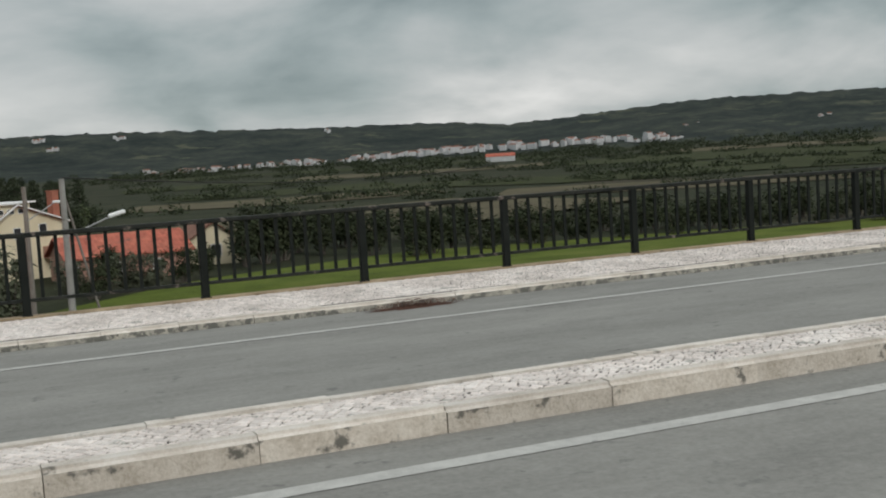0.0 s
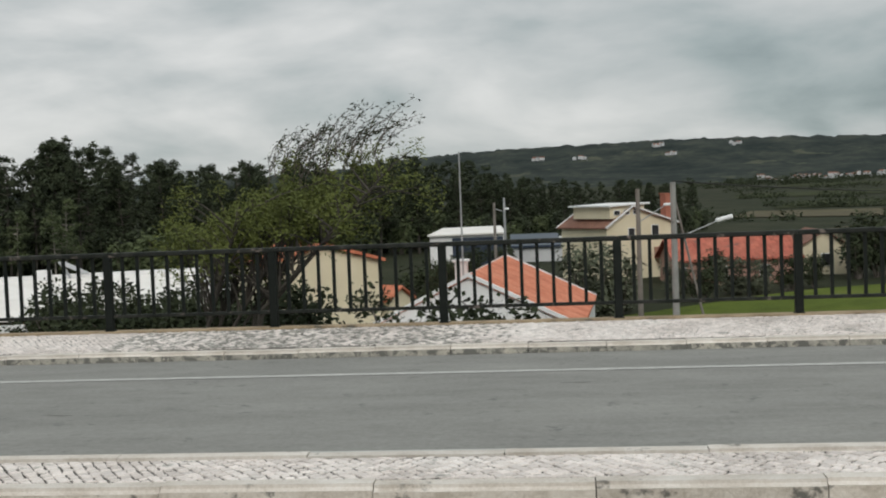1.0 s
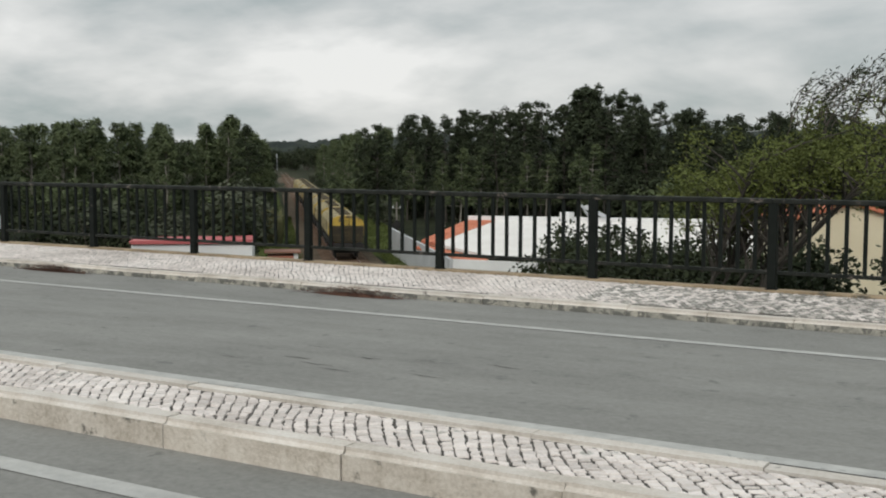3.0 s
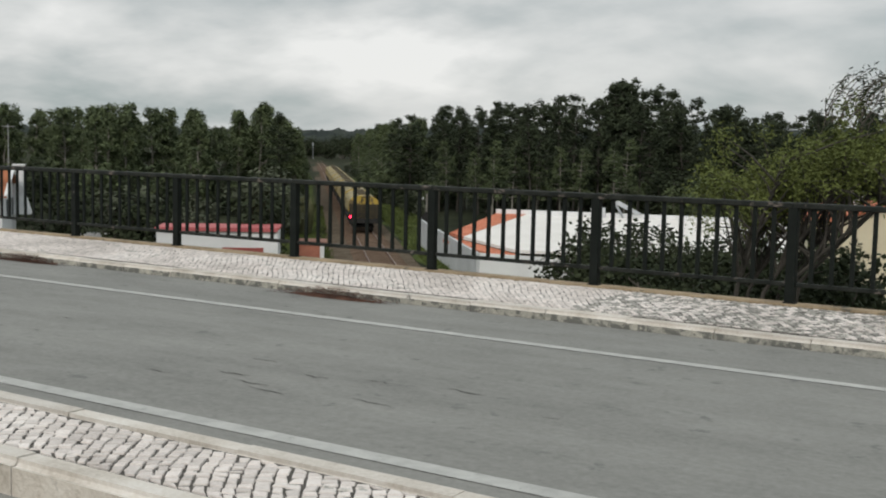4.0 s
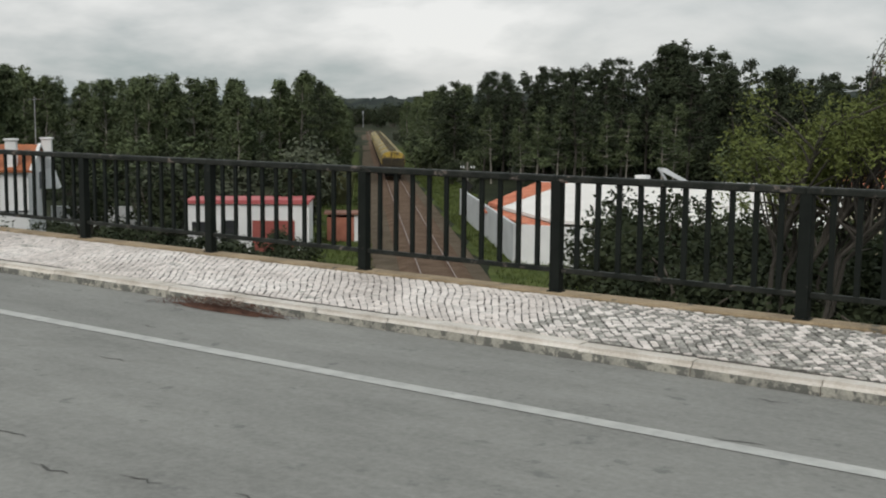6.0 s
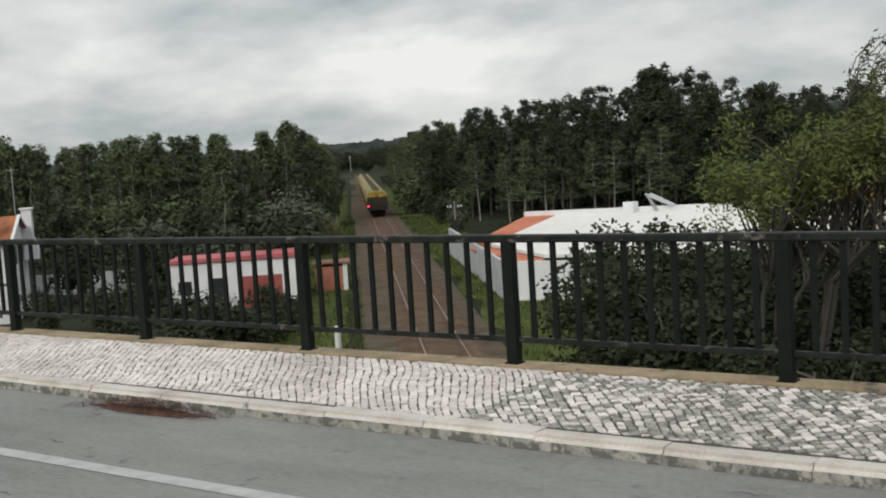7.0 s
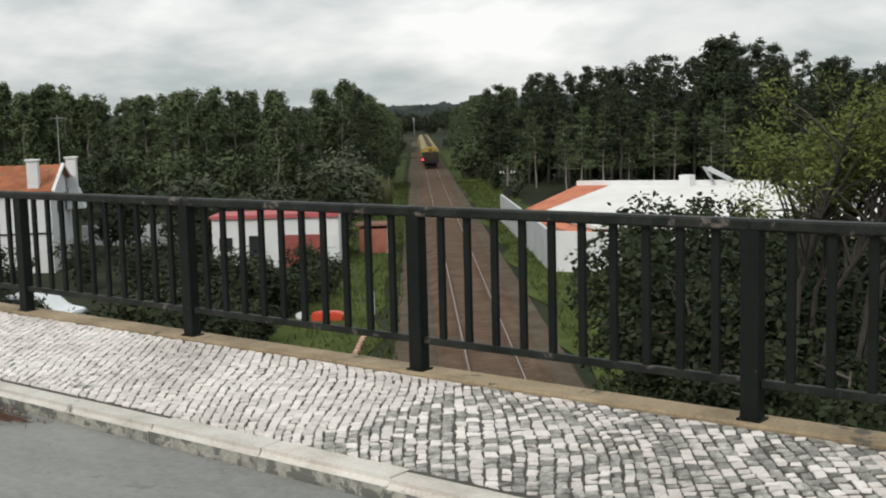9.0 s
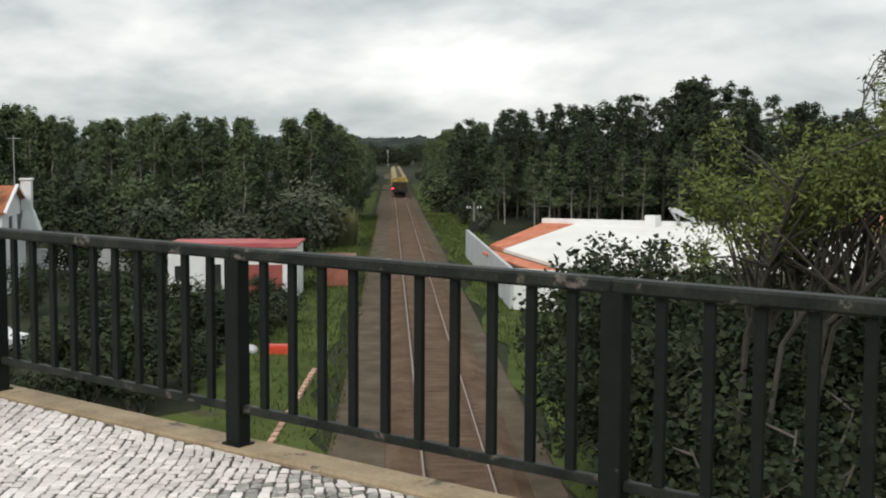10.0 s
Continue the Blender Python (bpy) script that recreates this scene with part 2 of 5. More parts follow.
M["yellow"] = material("yellow_wagon_paint", [(0.36, 0.24, 0.035), (0.52, 0.36, 0.06)], 0.9, 0.65, 0, 0.1, 12, 0.01, spots=((0.14, 0.10, 0.045), 0.50, 1.6))
M["yellow_dirty"] = material("grimy_yellow_paint", [(0.030, 0.023, 0.012), (0.085, 0.060, 0.020)], 1.2, 0.75, 0, 0.1, 12, 0.01)
M["wagon_tan"] = material("dusty_wagon_roof", [(0.26, 0.21, 0.10), (0.38, 0.32, 0.18)], 0.8, 0.8, 0, 0.1, 12, 0.01, spots=((0.12, 0.10, 0.055), 0.50, 1.8))
M["dark_end"] = material("dark_wagon_end", [(0.020, 0.017, 0.012), (0.050, 0.038, 0.018)], 1.2, 0.8, 0, 0.1, 12, 0.01)
M["bogie"] = material("grimy_black_steel", [(0.012, 0.012, 0.012), (0.03, 0.028, 0.026)], 2, 0.8, 0.2, 0.2, 20, 0.01)
M["pole_wood"] = material("weathered_pole", [(0.16, 0.14, 0.12), (0.24, 0.22, 0.20)], 2, 0.9, 0, 0.2, 30, 0.01)
M["galvanised"] = material("galvanised_steel", [(0.34, 0.35, 0.36), (0.46, 0.47, 0.48)], 2, 0.5, 0.5, 0.05, 20, 0.003)
M["lamp_white"] = material("white_lamp_shell", [(0.72, 0.73, 0.74), (0.82, 0.83, 0.84)], 2, 0.5, 0, 0, 20)
M["bark"] = material("grey_brown_bark", [(0.07, 0.06, 0.05), (0.15, 0.13, 0.11)], 1.5, 0.95, 0, 0.5, 16, 0.03)
M["dark_bark"] = material("dark_brown_bark", [(0.035, 0.031, 0.026), (0.085, 0.075, 0.062)], 1.5, 0.95, 0, 0.5, 16, 0.03)
M["pale_bark"] = material("pale_eucalyptus_bark", [(0.20, 0.18, 0.15), (0.36, 0.33, 0.29)], 1.0, 0.9, 0, 0.3, 10, 0.02)
M["pine"] = leaf_material("pine_foliage", (0.027, 0.035, 0.021), (0.059, 0.073, 0.040))
M["euc"] = leaf_material("eucalyptus_foliage", (0.055, 0.071, 0.041), (0.124, 0.151, 0.070))
M["mimosa"] = leaf_material("mimosa_foliage", (0.070, 0.086, 0.030), (0.190, 0.218, 0.062))
M["shrub"] = leaf_material("dark_shrub_leaf", (0.020, 0.028, 0.015), (0.052, 0.062, 0.032))
M["olive"] = leaf_material("grey_olive_leaf", (0.055, 0.063, 0.042), (0.11, 0.12, 0.08))
M["reed"] = leaf_material("pale_reed", (0.12, 0.125, 0.06), (0.22, 0.22, 0.12))
M["far_wood"] = material("far_wooded_hill", [(0.014, 0.021, 0.020), (0.030, 0.038, 0.034), (0.058, 0.064, 0.050)], 0.010, 0.95, 0, 0, 0.05, 1, spots=((0.080, 0.085, 0.060), 0.58, 0.009))
for key in ("ground", "field", "verge", "dry", "rough_grass", "ballast", "gravel", "sleeper", "far_wood"):
    M[key].node_tree.nodes["Principled BSDF"].inputs["Specular IOR Level"].default_value = 0.08
M["red_light"] = bpy.data.materials.new("red_tail_light")
M["red_light"].use_nodes = True
_b = M["red_light"].node_tree.nodes["Principled BSDF"]
_b.inputs["Base Color"].default_value = (0.6, 0.01, 0.02, 1)
_b.inputs["Emission Color"].default_value = (1.0, 0.02, 0.06, 1)
_b.inputs["Emission Strength"].default_value = 6.0


# ---- mesh helpers ----
def link(name, mesh, mat, parent=None, label="", loc=None):
    ob = new(name, mesh)
    if mat is not None and len(mesh.materials) == 0:
        mesh.materials.append(mat)
    if parent is not None:
        ob.parent = parent
    if loc is not None:
        ob.location = loc
    if label:
        ob["label"] = label
    return ob


def part(name, bm, mat, parent=None, label=""):
    mesh = bpy.data.meshes.new(name)
    bm.to_mesh(mesh)
    bm.free()
    return link(name, mesh, mat, parent, label)


def thing(name, m=None, label="", category="", group="", kind=""):
    ob = new(name)
    ob.empty_display_size = 0.2
    if m is not None:
        ob.matrix_basis = m
    return tagged(ob, label, category, group, kind)


def box(bm, x0, x1, y0, y1, z0, z1, bevel=0.0, m=None):
    r = bmesh.ops.create_cube(bm, size=1.0)["verts"]
    for v in r:
        v.co = Vector((x0 + (v.co.x + 0.5) * (x1 - x0), y0 + (v.co.y + 0.5) * (y1 - y0), z0 + (v.co.z + 0.5) * (z1 - z0)))
    if bevel:
        es = {e for v in r for e in v.link_edges}
        r = bmesh.ops.bevel(bm, geom=list(es), offset=bevel, segments=1, affect="EDGES")["verts"]
    if m is not None:
        bmesh.ops.transform(bm, matrix=m, verts=r)
    return bm


def boxed(x0, x1, y0, y1, z0, z1, bevel=0.0):
    return box(bmesh.new(), x0, x1, y0, y1, z0, z1, bevel)


def rod(bm, a, b, r0, r1=None, n=8):
    """A tapered bar from a to b."""
    a, b = Vector(a), Vector(b)
    r1 = r0 if r1 is None else r1
    q = (b - a).to_track_quat("Z", "Y").to_matrix()
    rings = []
    for p, r in ((a, r0), (b, r1)):
        rings.append([bm.verts.new(p + q @ Vector((r * math.cos(2 * math.pi * i / n), r * math.sin(2 * math.pi * i / n), 0))) for i in range(n)])
    for i in range(n):
        bm.faces.new((rings[0][i], rings[0][(i + 1) % n], rings[1][(i + 1) % n], rings[1][i]))
    bm.faces.new(rings[0][::-1])
    bm.faces.new(rings[1])
    return bm


def prism(bm, outline, y0, y1):
    """An outline in x, z pushed from y0 to y1."""
    a = [bm.verts.new((x, y0, z)) for x, z in outline]
    b = [bm.verts.new((x, y1, z)) for x, z in outline]
    n = len(outline)
    bm.faces.new(a)
    bm.faces.new(b[::-1])
    for i in range(n):
        bm.faces.new((a[i], b[i], b[(i + 1) % n], a[(i + 1) % n]))
    bmesh.ops.recalc_face_normals(bm, faces=bm.faces)
    return bm


def slab(bm, corners, thick):
    """A sloping plate with the given corners as its top."""
    top = [bm.verts.new(c) for c in corners]
    low = [bm.verts.new(Vector(c) - Vector((0, 0, thick))) for c in corners]
    n = len(corners)
    bm.faces.new(top)
    bm.faces.new(low[::-1])
    for i in range(n):
        bm.faces.new((top[i], low[i], low[(i + 1) % n], top[(i + 1) % n]))
    bmesh.ops.recalc_face_normals(bm, faces=bm.faces)
    return bm


def raw(name, verts, faces):
    mesh = bpy.data.meshes.new(name)
    mesh.from_pydata(verts, [], faces)
    mesh.update()
    return mesh


# ---- ground, railway cutting and road ----
def road_z(y):
    """The carriageways fall away from the median on both sides."""
    if y > -7.4:
        return 0.05 + (-1.45 - y) * 0.027
    return 0.19 - (-7.9 - y) * 0.012


def ground_z(x, y):
    p = Vector((x, y, 0)) - ORIGIN
    off = abs(p.dot(SIDE))
    base = -7.15 + 1.1 * min(1.0, max(0.0, (off - 14) / 40))
    base += 0.35 * noise.noise(Vector((x * 0.02, y * 0.02, 0)))
    far = math.hypot(x, y)
    if far > 400:
        base += (far - 400) * 0.0045
    if off < 9:
        base = min(base, -7.15)
    # the road's embankment beside the bridge
    bank = -0.5 - max(0.0, abs(y + 7.5) - 8.2) / 1.6
    gap = min(1.0, max(0.0, (abs((x - ORIGIN.x + (y - ORIGIN.y) * 0.848)) - 9.0) / 6.0))
    bank = -9 + (bank + 9) * gap
    return max(base, bank)


def axis(near, far, step, grow):
    out, v, s = [0.0], 0.0, step
    while v < far:
        if v > near:
            s *= grow
        v += s
        out.append(v)
    return [-a for a in out[:0:-1]] + out


def build_ground():
    xs = axis(70, 4400, 2.0, 1.13)
    ys = axis(70, 4400, 2.0, 1.13)
    verts = [(x, y, ground_z(x, y)) for y in ys for x in xs]
    n = len(xs)
    faces = [(j * n + i, j * n + i + 1, (j + 1) * n + i + 1, (j + 1) * n + i) for j in range(len(ys) - 1) for i in range(n - 1)]
    mesh = raw("ground", verts, faces)
    for p in mesh.polygons:
        p.use_smooth = True
    tagged(link("ground", mesh, M["ground"]), "rough green and brown grassland beside the railway", "ground", kind="structure")


def patch(name, outline, mat, lift, label):
    """A field laid on the ground."""
    bm = bmesh.new()
    bm.faces.new([bm.verts.new((x, y, 0)) for x, y in outline])
    bmesh.ops.triangulate(bm, faces=bm.faces)
    for _ in range(5):
        long = [e for e in bm.edges if e.calc_length() > 9]
        if not long:
            break
        bmesh.ops.subdivide_edges(bm, edges=long, cuts=1)
    bmesh.ops.triangulate(bm, faces=bm.faces)
    for v in bm.verts:
        v.co.z = ground_z(v.co.x, v.co.y) + lift
    bmesh.ops.recalc_face_normals(bm, faces=bm.faces)
    for f in bm.faces:
        if f.normal.z < 0:
            f.normal_flip()
    return tagged(part(name, bm, mat), label, "field", kind="structure")


ROAD_X0, ROAD_X1 = -60.0, 70.0


def build_road():
    bm = bmesh.new()
    xs = [ROAD_X0 + i * 5 for i in range(27)]
    for ya, yb in ((-1.45, -7.2), (-7.7, -16.0)):
        rows = [[bm.verts.new((x, y, road_z(y))) for x in xs] for y in (ya, yb)]
        for i in range(len(xs) - 1):
            bm.faces.new((rows[1][i], rows[1][i + 1], rows[0][i + 1], rows[0][i]))
    tagged(part("road", bm, M["asphalt"]), "worn grey asphalt road with fine cracks", "road", kind="structure")
    # the bridge deck under it
    bm = boxed(ROAD_X0, ROAD_X1, -18.0, 0.10, -0.62, -0.05)
    tagged(part("bridge_deck", bm, M["concrete"]), "grey concrete deck of the road bridge", "bridge", kind="structure")
    for y, w, name in ((-2.86, 0.13, "edge_line"), (-6.50, 0.13, "edge_line"), (-8.42, 0.14, "edge_line")):
        bm = bmesh.new()
        rows = [[bm.verts.new((x, y + s * w / 2, road_z(y + s * w / 2) + 0.004)) for x in xs] for s in (1, -1)]
        for i in range(len(xs) - 1):
            bm.faces.new((rows[1][i], rows[1][i + 1], rows[0][i + 1], rows[0][i]))
        tagged(part(name, bm, M["paint"]), "worn white painted line along the road", "road marking", kind="structure")


def cracks():
    """Dark scuffs and cracks in the asphalt."""
    rng = random.Random(5)
    bm = bmesh.new()
    for _ in range(54):
        x, y = rng.uniform(-14, 12), rng.uniform(-6.2, -1.7)
        l, w = rng.uniform(0.10, 0.34), rng.uniform(0.003, 0.009)
        a = rng.uniform(-0.25, 0.25) * min(1.0, 0.12 / l)
        pts = []
        for k in range(6):
            u = k / 5 - 0.5
            pts.append((x + l * u, y + l * u * a + rng.uniform(-0.02, 0.02), w * (1 - abs(2 * u)) * rng.uniform(0.5, 1.2) + 0.002))
        for (xa, ya, wa), (xb, yb, wb) in zip(pts, pts[1:]):
            bm.faces.new([bm.verts.new((px, py, road_z(py) + 0.003)) for px, py in ((xa, ya - wa), (xb, yb - wb), (xb, yb + wb), (xa, ya + wa))])
    tagged(part("asphalt_cracks", bm, M["crack"]), "short dark cracks and scuffs in the asphalt", "crack", kind="stuff")


def kerb_mesh(name, length, depth, height, worn=0.03, face="kerb"):
    bm = boxed(0.003, length - 0.003, 0, depth, -height, 0)
    es = [e for e in bm.edges if all(abs(v.co.z) < 1e-6 for v in e.verts) and e.calc_length() > 0.5 and (face == "kerb_worn" or e.verts[0].co.y < 0.01)]
    bmesh.ops.bevel(bm, geom=es, offset=worn, segments=3, affect="EDGES")
    bm.normal_update()
    for f in bm.faces:
        # the upright front face takes the second material
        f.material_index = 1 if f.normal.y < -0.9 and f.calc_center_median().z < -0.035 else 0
    mesh = bpy.data.meshes.new(name)
    bm.to_mesh(mesh)
    bm.free()
    mesh.materials.append(M["kerb"])
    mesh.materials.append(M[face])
    return mesh


PAVE_Y0, PAVE_Y1 = -1.272, -0.085


def pave_z(y):
    return 0.14 + (y + 1.43) / 1.35 * 0.065


def cobbles(x0, x1, y0, y1, z_of, pitch, rng, gap):
    """Small setts in wandering diagonal courses, trimmed at the kerbs: (corners, height) each."""
    pieces = []
    turn = radians(38)
    ct, st = math.cos(turn), math.sin(turn)
    u = (x0 - 2) * ct
    while u < (x1 + 2) * ct + (y1 - y0) * st:
        w = pitch * rng.uniform(0.88, 1.15)
        # the stretch of this course that lies on the strip
        xm = u / ct
        v = -xm * st - 1.2 + rng.uniform(0, pitch)
        while v < -xm * st + 1.2 + (y1 - y0):
            d = pitch * rng.uniform(0.8, 1.5)
            worn = max(0.0, 1 - ((xm + 1.4 - (v + xm * st) * st) / 2.4) ** 4)
            g = gap * rng.uniform(0.7, 1.5) * (1 + 0.35 * worn)
            lean = rng.uniform(-0.003, 0.003)
            q = []
            k = g * rng.uniform(1.2, 2.2)
            tilt = rng.uniform(-0.006, 0.006)
            g *= 0.8
            for cu, cv in ((u + g + lean, v + k - tilt), (u + w - g + lean, v + k + tilt), (u + w - g + lean, v + d - k + tilt), (u + g + lean, v + d - k - tilt)):
                cu, cv = cu + rng.uniform(-1, 1) * 0.0055, cv + rng.uniform(-1, 1) * 0.0055
                cx, cy = cu * ct - cv * st, cu * st + cv * ct
                cx += 0.015 * math.sin(cy * 6.0 + cx * 0.8) + 0.05 * noise.noise(Vector((cx * 1.3, cy * 1.6, 3)))
                cy += y0 + 0.03 * math.sin(cx * 2.3) + 0.04 * noise.noise(Vector((cx * 1.9, cy * 1.9, 8)))
                q.append((cx + rng.uniform(-1, 1) * 0.003, min(max(cy + rng.uniform(-1, 1) * 0.003, y0), y1)))
            ys = [p[1] for p in q]
            mx = sum(p[0] for p in q) / 4
            if max(ys) - min(ys) > 0.014 and sum(1 for yy in ys if y0 < yy < y1) >= 1 and x0 < mx < x1:
                pieces.append((q, rng.uniform(-0.0015, 0.0025)))
            v += d
        u += w
    return pieces


def cobble_mesh(name, pieces, z_of):
    verts, faces = [], []
    for q, h in pieces:
        cx, cy = sum(p[0] for p in q) / 4, sum(p[1] for p in q) / 4
        b = len(verts)
        for px, py in q:
            verts.append((px, py, z_of(py) - 0.03))
        for px, py in q:
            verts.append((px, py, z_of(py) + h - 0.004))
        for px, py in q:
            verts.append((cx + (px - cx) * 0.90, cy + (py - cy) * 0.90, z_of(py) + h + 0.001))
        faces.append((b + 8, b + 9, b + 10, b + 11))
        for i in range(4):
            j = (i + 1) % 4
            faces.append((b + i, b + j, b + 4 + j, b + 4 + i))
            faces.append((b + 4 + i, b + 4 + j, b + 8 + j, b + 8 + i))
    return raw(name, verts, faces)


def build_pavement():
    rng = random.Random(11)
    bm = boxed(ROAD_X0, ROAD_X1, PAVE_Y0 - 0.02, PAVE_Y1 + 0.02, -0.05, 0)
    for v in bm.verts:
        if v.co.z > -0.01:
            v.co.z = pave_z(v.co.y) - 0.006
    pave = tagged(part("pavement", bm, M["joint"]), "pavement of small white limestone setts with dark joints", "pavement", kind="structure")
    bm = boxed(ROAD_X0, ROAD_X1, -7.72, -7.22, -0.05, 0.324)
    med = tagged(part("median", bm, M["joint"]), "raised median of small white limestone setts", "median", kind="structure")
    med_z = lambda y: 0.33
    for owner, ya, yb, zf, spans, near in ((pave, PAVE_Y0, PAVE_Y1, pave_z, (-16, 17), (-3.6, -2.7)), (med, -7.70, -7.24, med_z, (-12, 13), (-2.4, 0.4))):
        pieces = cobbles(spans[0], spans[1], ya, yb, zf, 0.056, rng, 0.0044 if owner is pave else 0.0036)
        loose = [p for p in pieces if near[0] <= p[0][0][0] <= near[1]][:300]
        chosen = {id(p) for p in loose}
        rest = [p for p in pieces if id(p) not in chosen]
        # a stretch where many stones are worn grey
        worn = [p for p in rest if owner is pave and rng.random() < 0.56 * max(0.0, 1 - ((p[0][0][0] + 1.4) / 2.3) ** 4)]
        grey = {id(p) for p in worn}
        for key, lot in (("stone", [p for p in rest if id(p) not in grey]), ("stone_grey", worn)):
            if lot:
                ob = link("setts", cobble_mesh("setts", lot, zf), M[key], owner)
                ob["kind"] = "stuff"
        LATER.append((owner, loose, zf))
    # far reach of the same paving, past the setts laid singly
    bm = boxed(-38, -16.02, PAVE_Y0, PAVE_Y1, 0.0, 0.13)
    box(bm, 17.1, 45, PAVE_Y0, PAVE_Y1, 0.0, 0.13)
    for v in bm.verts:
        if v.co.z > 0.1:
            v.co.z = pave_z(v.co.y) + 0.002
    link("far_paving", bm_mesh(bm, "far_paving"), M["stone"], pave)
    bm = boxed(13.1, 45, -7.70, -7.24, 0.1, 0.332)
    box(bm, -38, -12.02, -7.70, -7.24, 0.1, 0.332)
    link("far_paving", bm_mesh(bm, "far_paving"), M["stone"], med)
    # coping under the railing
    bm = boxed(ROAD_X0, ROAD_X1, -0.075, 0.125, -0.7, 0.225, 0.012)
    tagged(part("coping", bm, M["coping"]), "stained tan concrete coping along the bridge edge", "coping", kind="structure")


def bm_mesh(bm, name):
    mesh = bpy.data.meshes.new(name)
    bm.to_mesh(mesh)
    bm.free()
    return mesh


def build_kerbs():
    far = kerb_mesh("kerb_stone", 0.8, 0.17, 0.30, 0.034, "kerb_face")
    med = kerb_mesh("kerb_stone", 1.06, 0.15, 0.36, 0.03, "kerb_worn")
    row = thing("pavement_kerb", None, "pale limestone kerb with a greyer, dark-stained front face along the pavement", "kerb", kind="structure")
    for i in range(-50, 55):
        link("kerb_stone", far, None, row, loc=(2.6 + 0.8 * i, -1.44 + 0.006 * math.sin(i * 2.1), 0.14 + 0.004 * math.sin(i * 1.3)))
    row = thing("median_kerb", None, "pale limestone kerb round the paved median", "kerb", kind="structure")
    for i in range(-35, 40):
        link("kerb_stone", med, None, row, loc=(1.51 + 1.06 * i, -7.85 + 0.006 * math.sin(i * 1.7), 0.338 + 0.004 * math.sin(i * 2.3)))
        link("kerb_stone", med, None, row, loc=(1.05 + 1.06 * i, -7.24 + 0.006 * math.sin(i * 1.1), 0.342 + 0.004 * math.sin(i * 1.9)))


def build_railing():
    """One bay: a post, two rails and ten flat bars."""
    bay = thing("railing_bay", None, "black-green painted steel railing panel with flat bars and worn patches", "railing", "railing panels along the bridge")
    z0, top = 0.225, 1.158
    part("post", boxed(-0.046, 0.046, -0.04, 0.04, z0 - 0.002, top - 0.02, 0.006), M["rail_paint"], bay)
    part("top_rail", boxed(0.0, 2.0, -0.045, 0.045, top - 0.055, top, 0.010), M["rail_top"], bay)
    part("bottom_rail", boxed(0.047, 1.953, -0.018, 0.018, z0 + 0.155, z0 + 0.195, 0.004), M["rail_top"], bay)
    mesh = bm_mesh(boxed(-0.0195, 0.0195, -0.012, 0.012, z0 + 0.196, top - 0.056), "bar")
    mesh.materials.append(M["rail_paint"])
    for i in range(10):
        link("bar", mesh, None, bay, loc=((i + 1) * 2.0 / 11, 0, 0))
    part("base_plate", boxed(-0.058, 0.058, -0.05, 0.05, z0, z0 + 0.01), M["rail_paint"], bay)
    bay.matrix_basis = pose(-26, 0, 0)
    for i in range(-12, 16):
        copy_thing(bay, pose(2.0 * i, 0, 0))


def build_litter():
    rng = random.Random(3)
    for cx, cy, lx, ly, name in ((-6.15, -1.60, 0.80, 0.14, "pine_litter"), (6.0, -1.64, 0.62, 0.22, "pine_litter"), (-11.0, -1.58, 0.75, 0.10, "pine_litter")):
        verts, faces = [], []
        for _ in range(900):
            u, v = rng.gauss(0, 0.42), rng.gauss(0, 0.42)
            if abs(u) > 1 or abs(v) > 1:
                continue
            x, y = cx + u * lx, min(cy + v * ly, -1.46)
            z = road_z(y) + 0.006 + 0.09 * max(0, 1 - u * u - v * v) * rng.random()
            a, l, w = rng.uniform(0, 6.3), rng.uniform(0.03, 0.08), rng.uniform(0.003, 0.008)
            dx, dy = math.cos(a) * l / 2, math.sin(a) * l / 2
            b = len(verts)
            verts += [(x - dx - dy / l * w, y - dy + dx / l * w, z), (x + dx - dy / l * w, y + dy + dx / l * w, z + 0.01), (x + dx + dy / l * w, y + dy - dx / l * w, z + 0.012), (x - dx + dy / l * w, y - dy - dx / l * w, z)]
            faces.append((b, b + 1, b + 2, b + 3))
        # a low heap under the loose needles
        n = 24
        base = len(verts)
        verts.append((cx, min(cy, -1.5), road_z(cy) + 0.035))
        for k in range(n):
            a = 2 * math.pi * k / n
            r = rng.uniform(0.55, 1.0)
            y = min(cy + ly * r * math.sin(a), -1.455)
            verts.append((cx + lx * r * math.cos(a), y, road_z(y) + 0.003))
        faces += [(base, base + 1 + k, base + 1 + (k + 1) % n) for k in range(n)]
        tagged(link(name, raw(name, verts, faces), M["needles"]), "heap of brown pine needles against the kerb", "litter", kind="stuff")


LATER = []
build_ground()
build_road()
cracks()
build_pavement()
build_kerbs()
build_railing()
build_litter()


# ---- railway ----
def track_frame(s, off=0.0, z=RAIL_Z):
    p = on_track(s, off, z)
    return pose(p.x, p.y, p.z, 0, 0, TRACK_YAW)


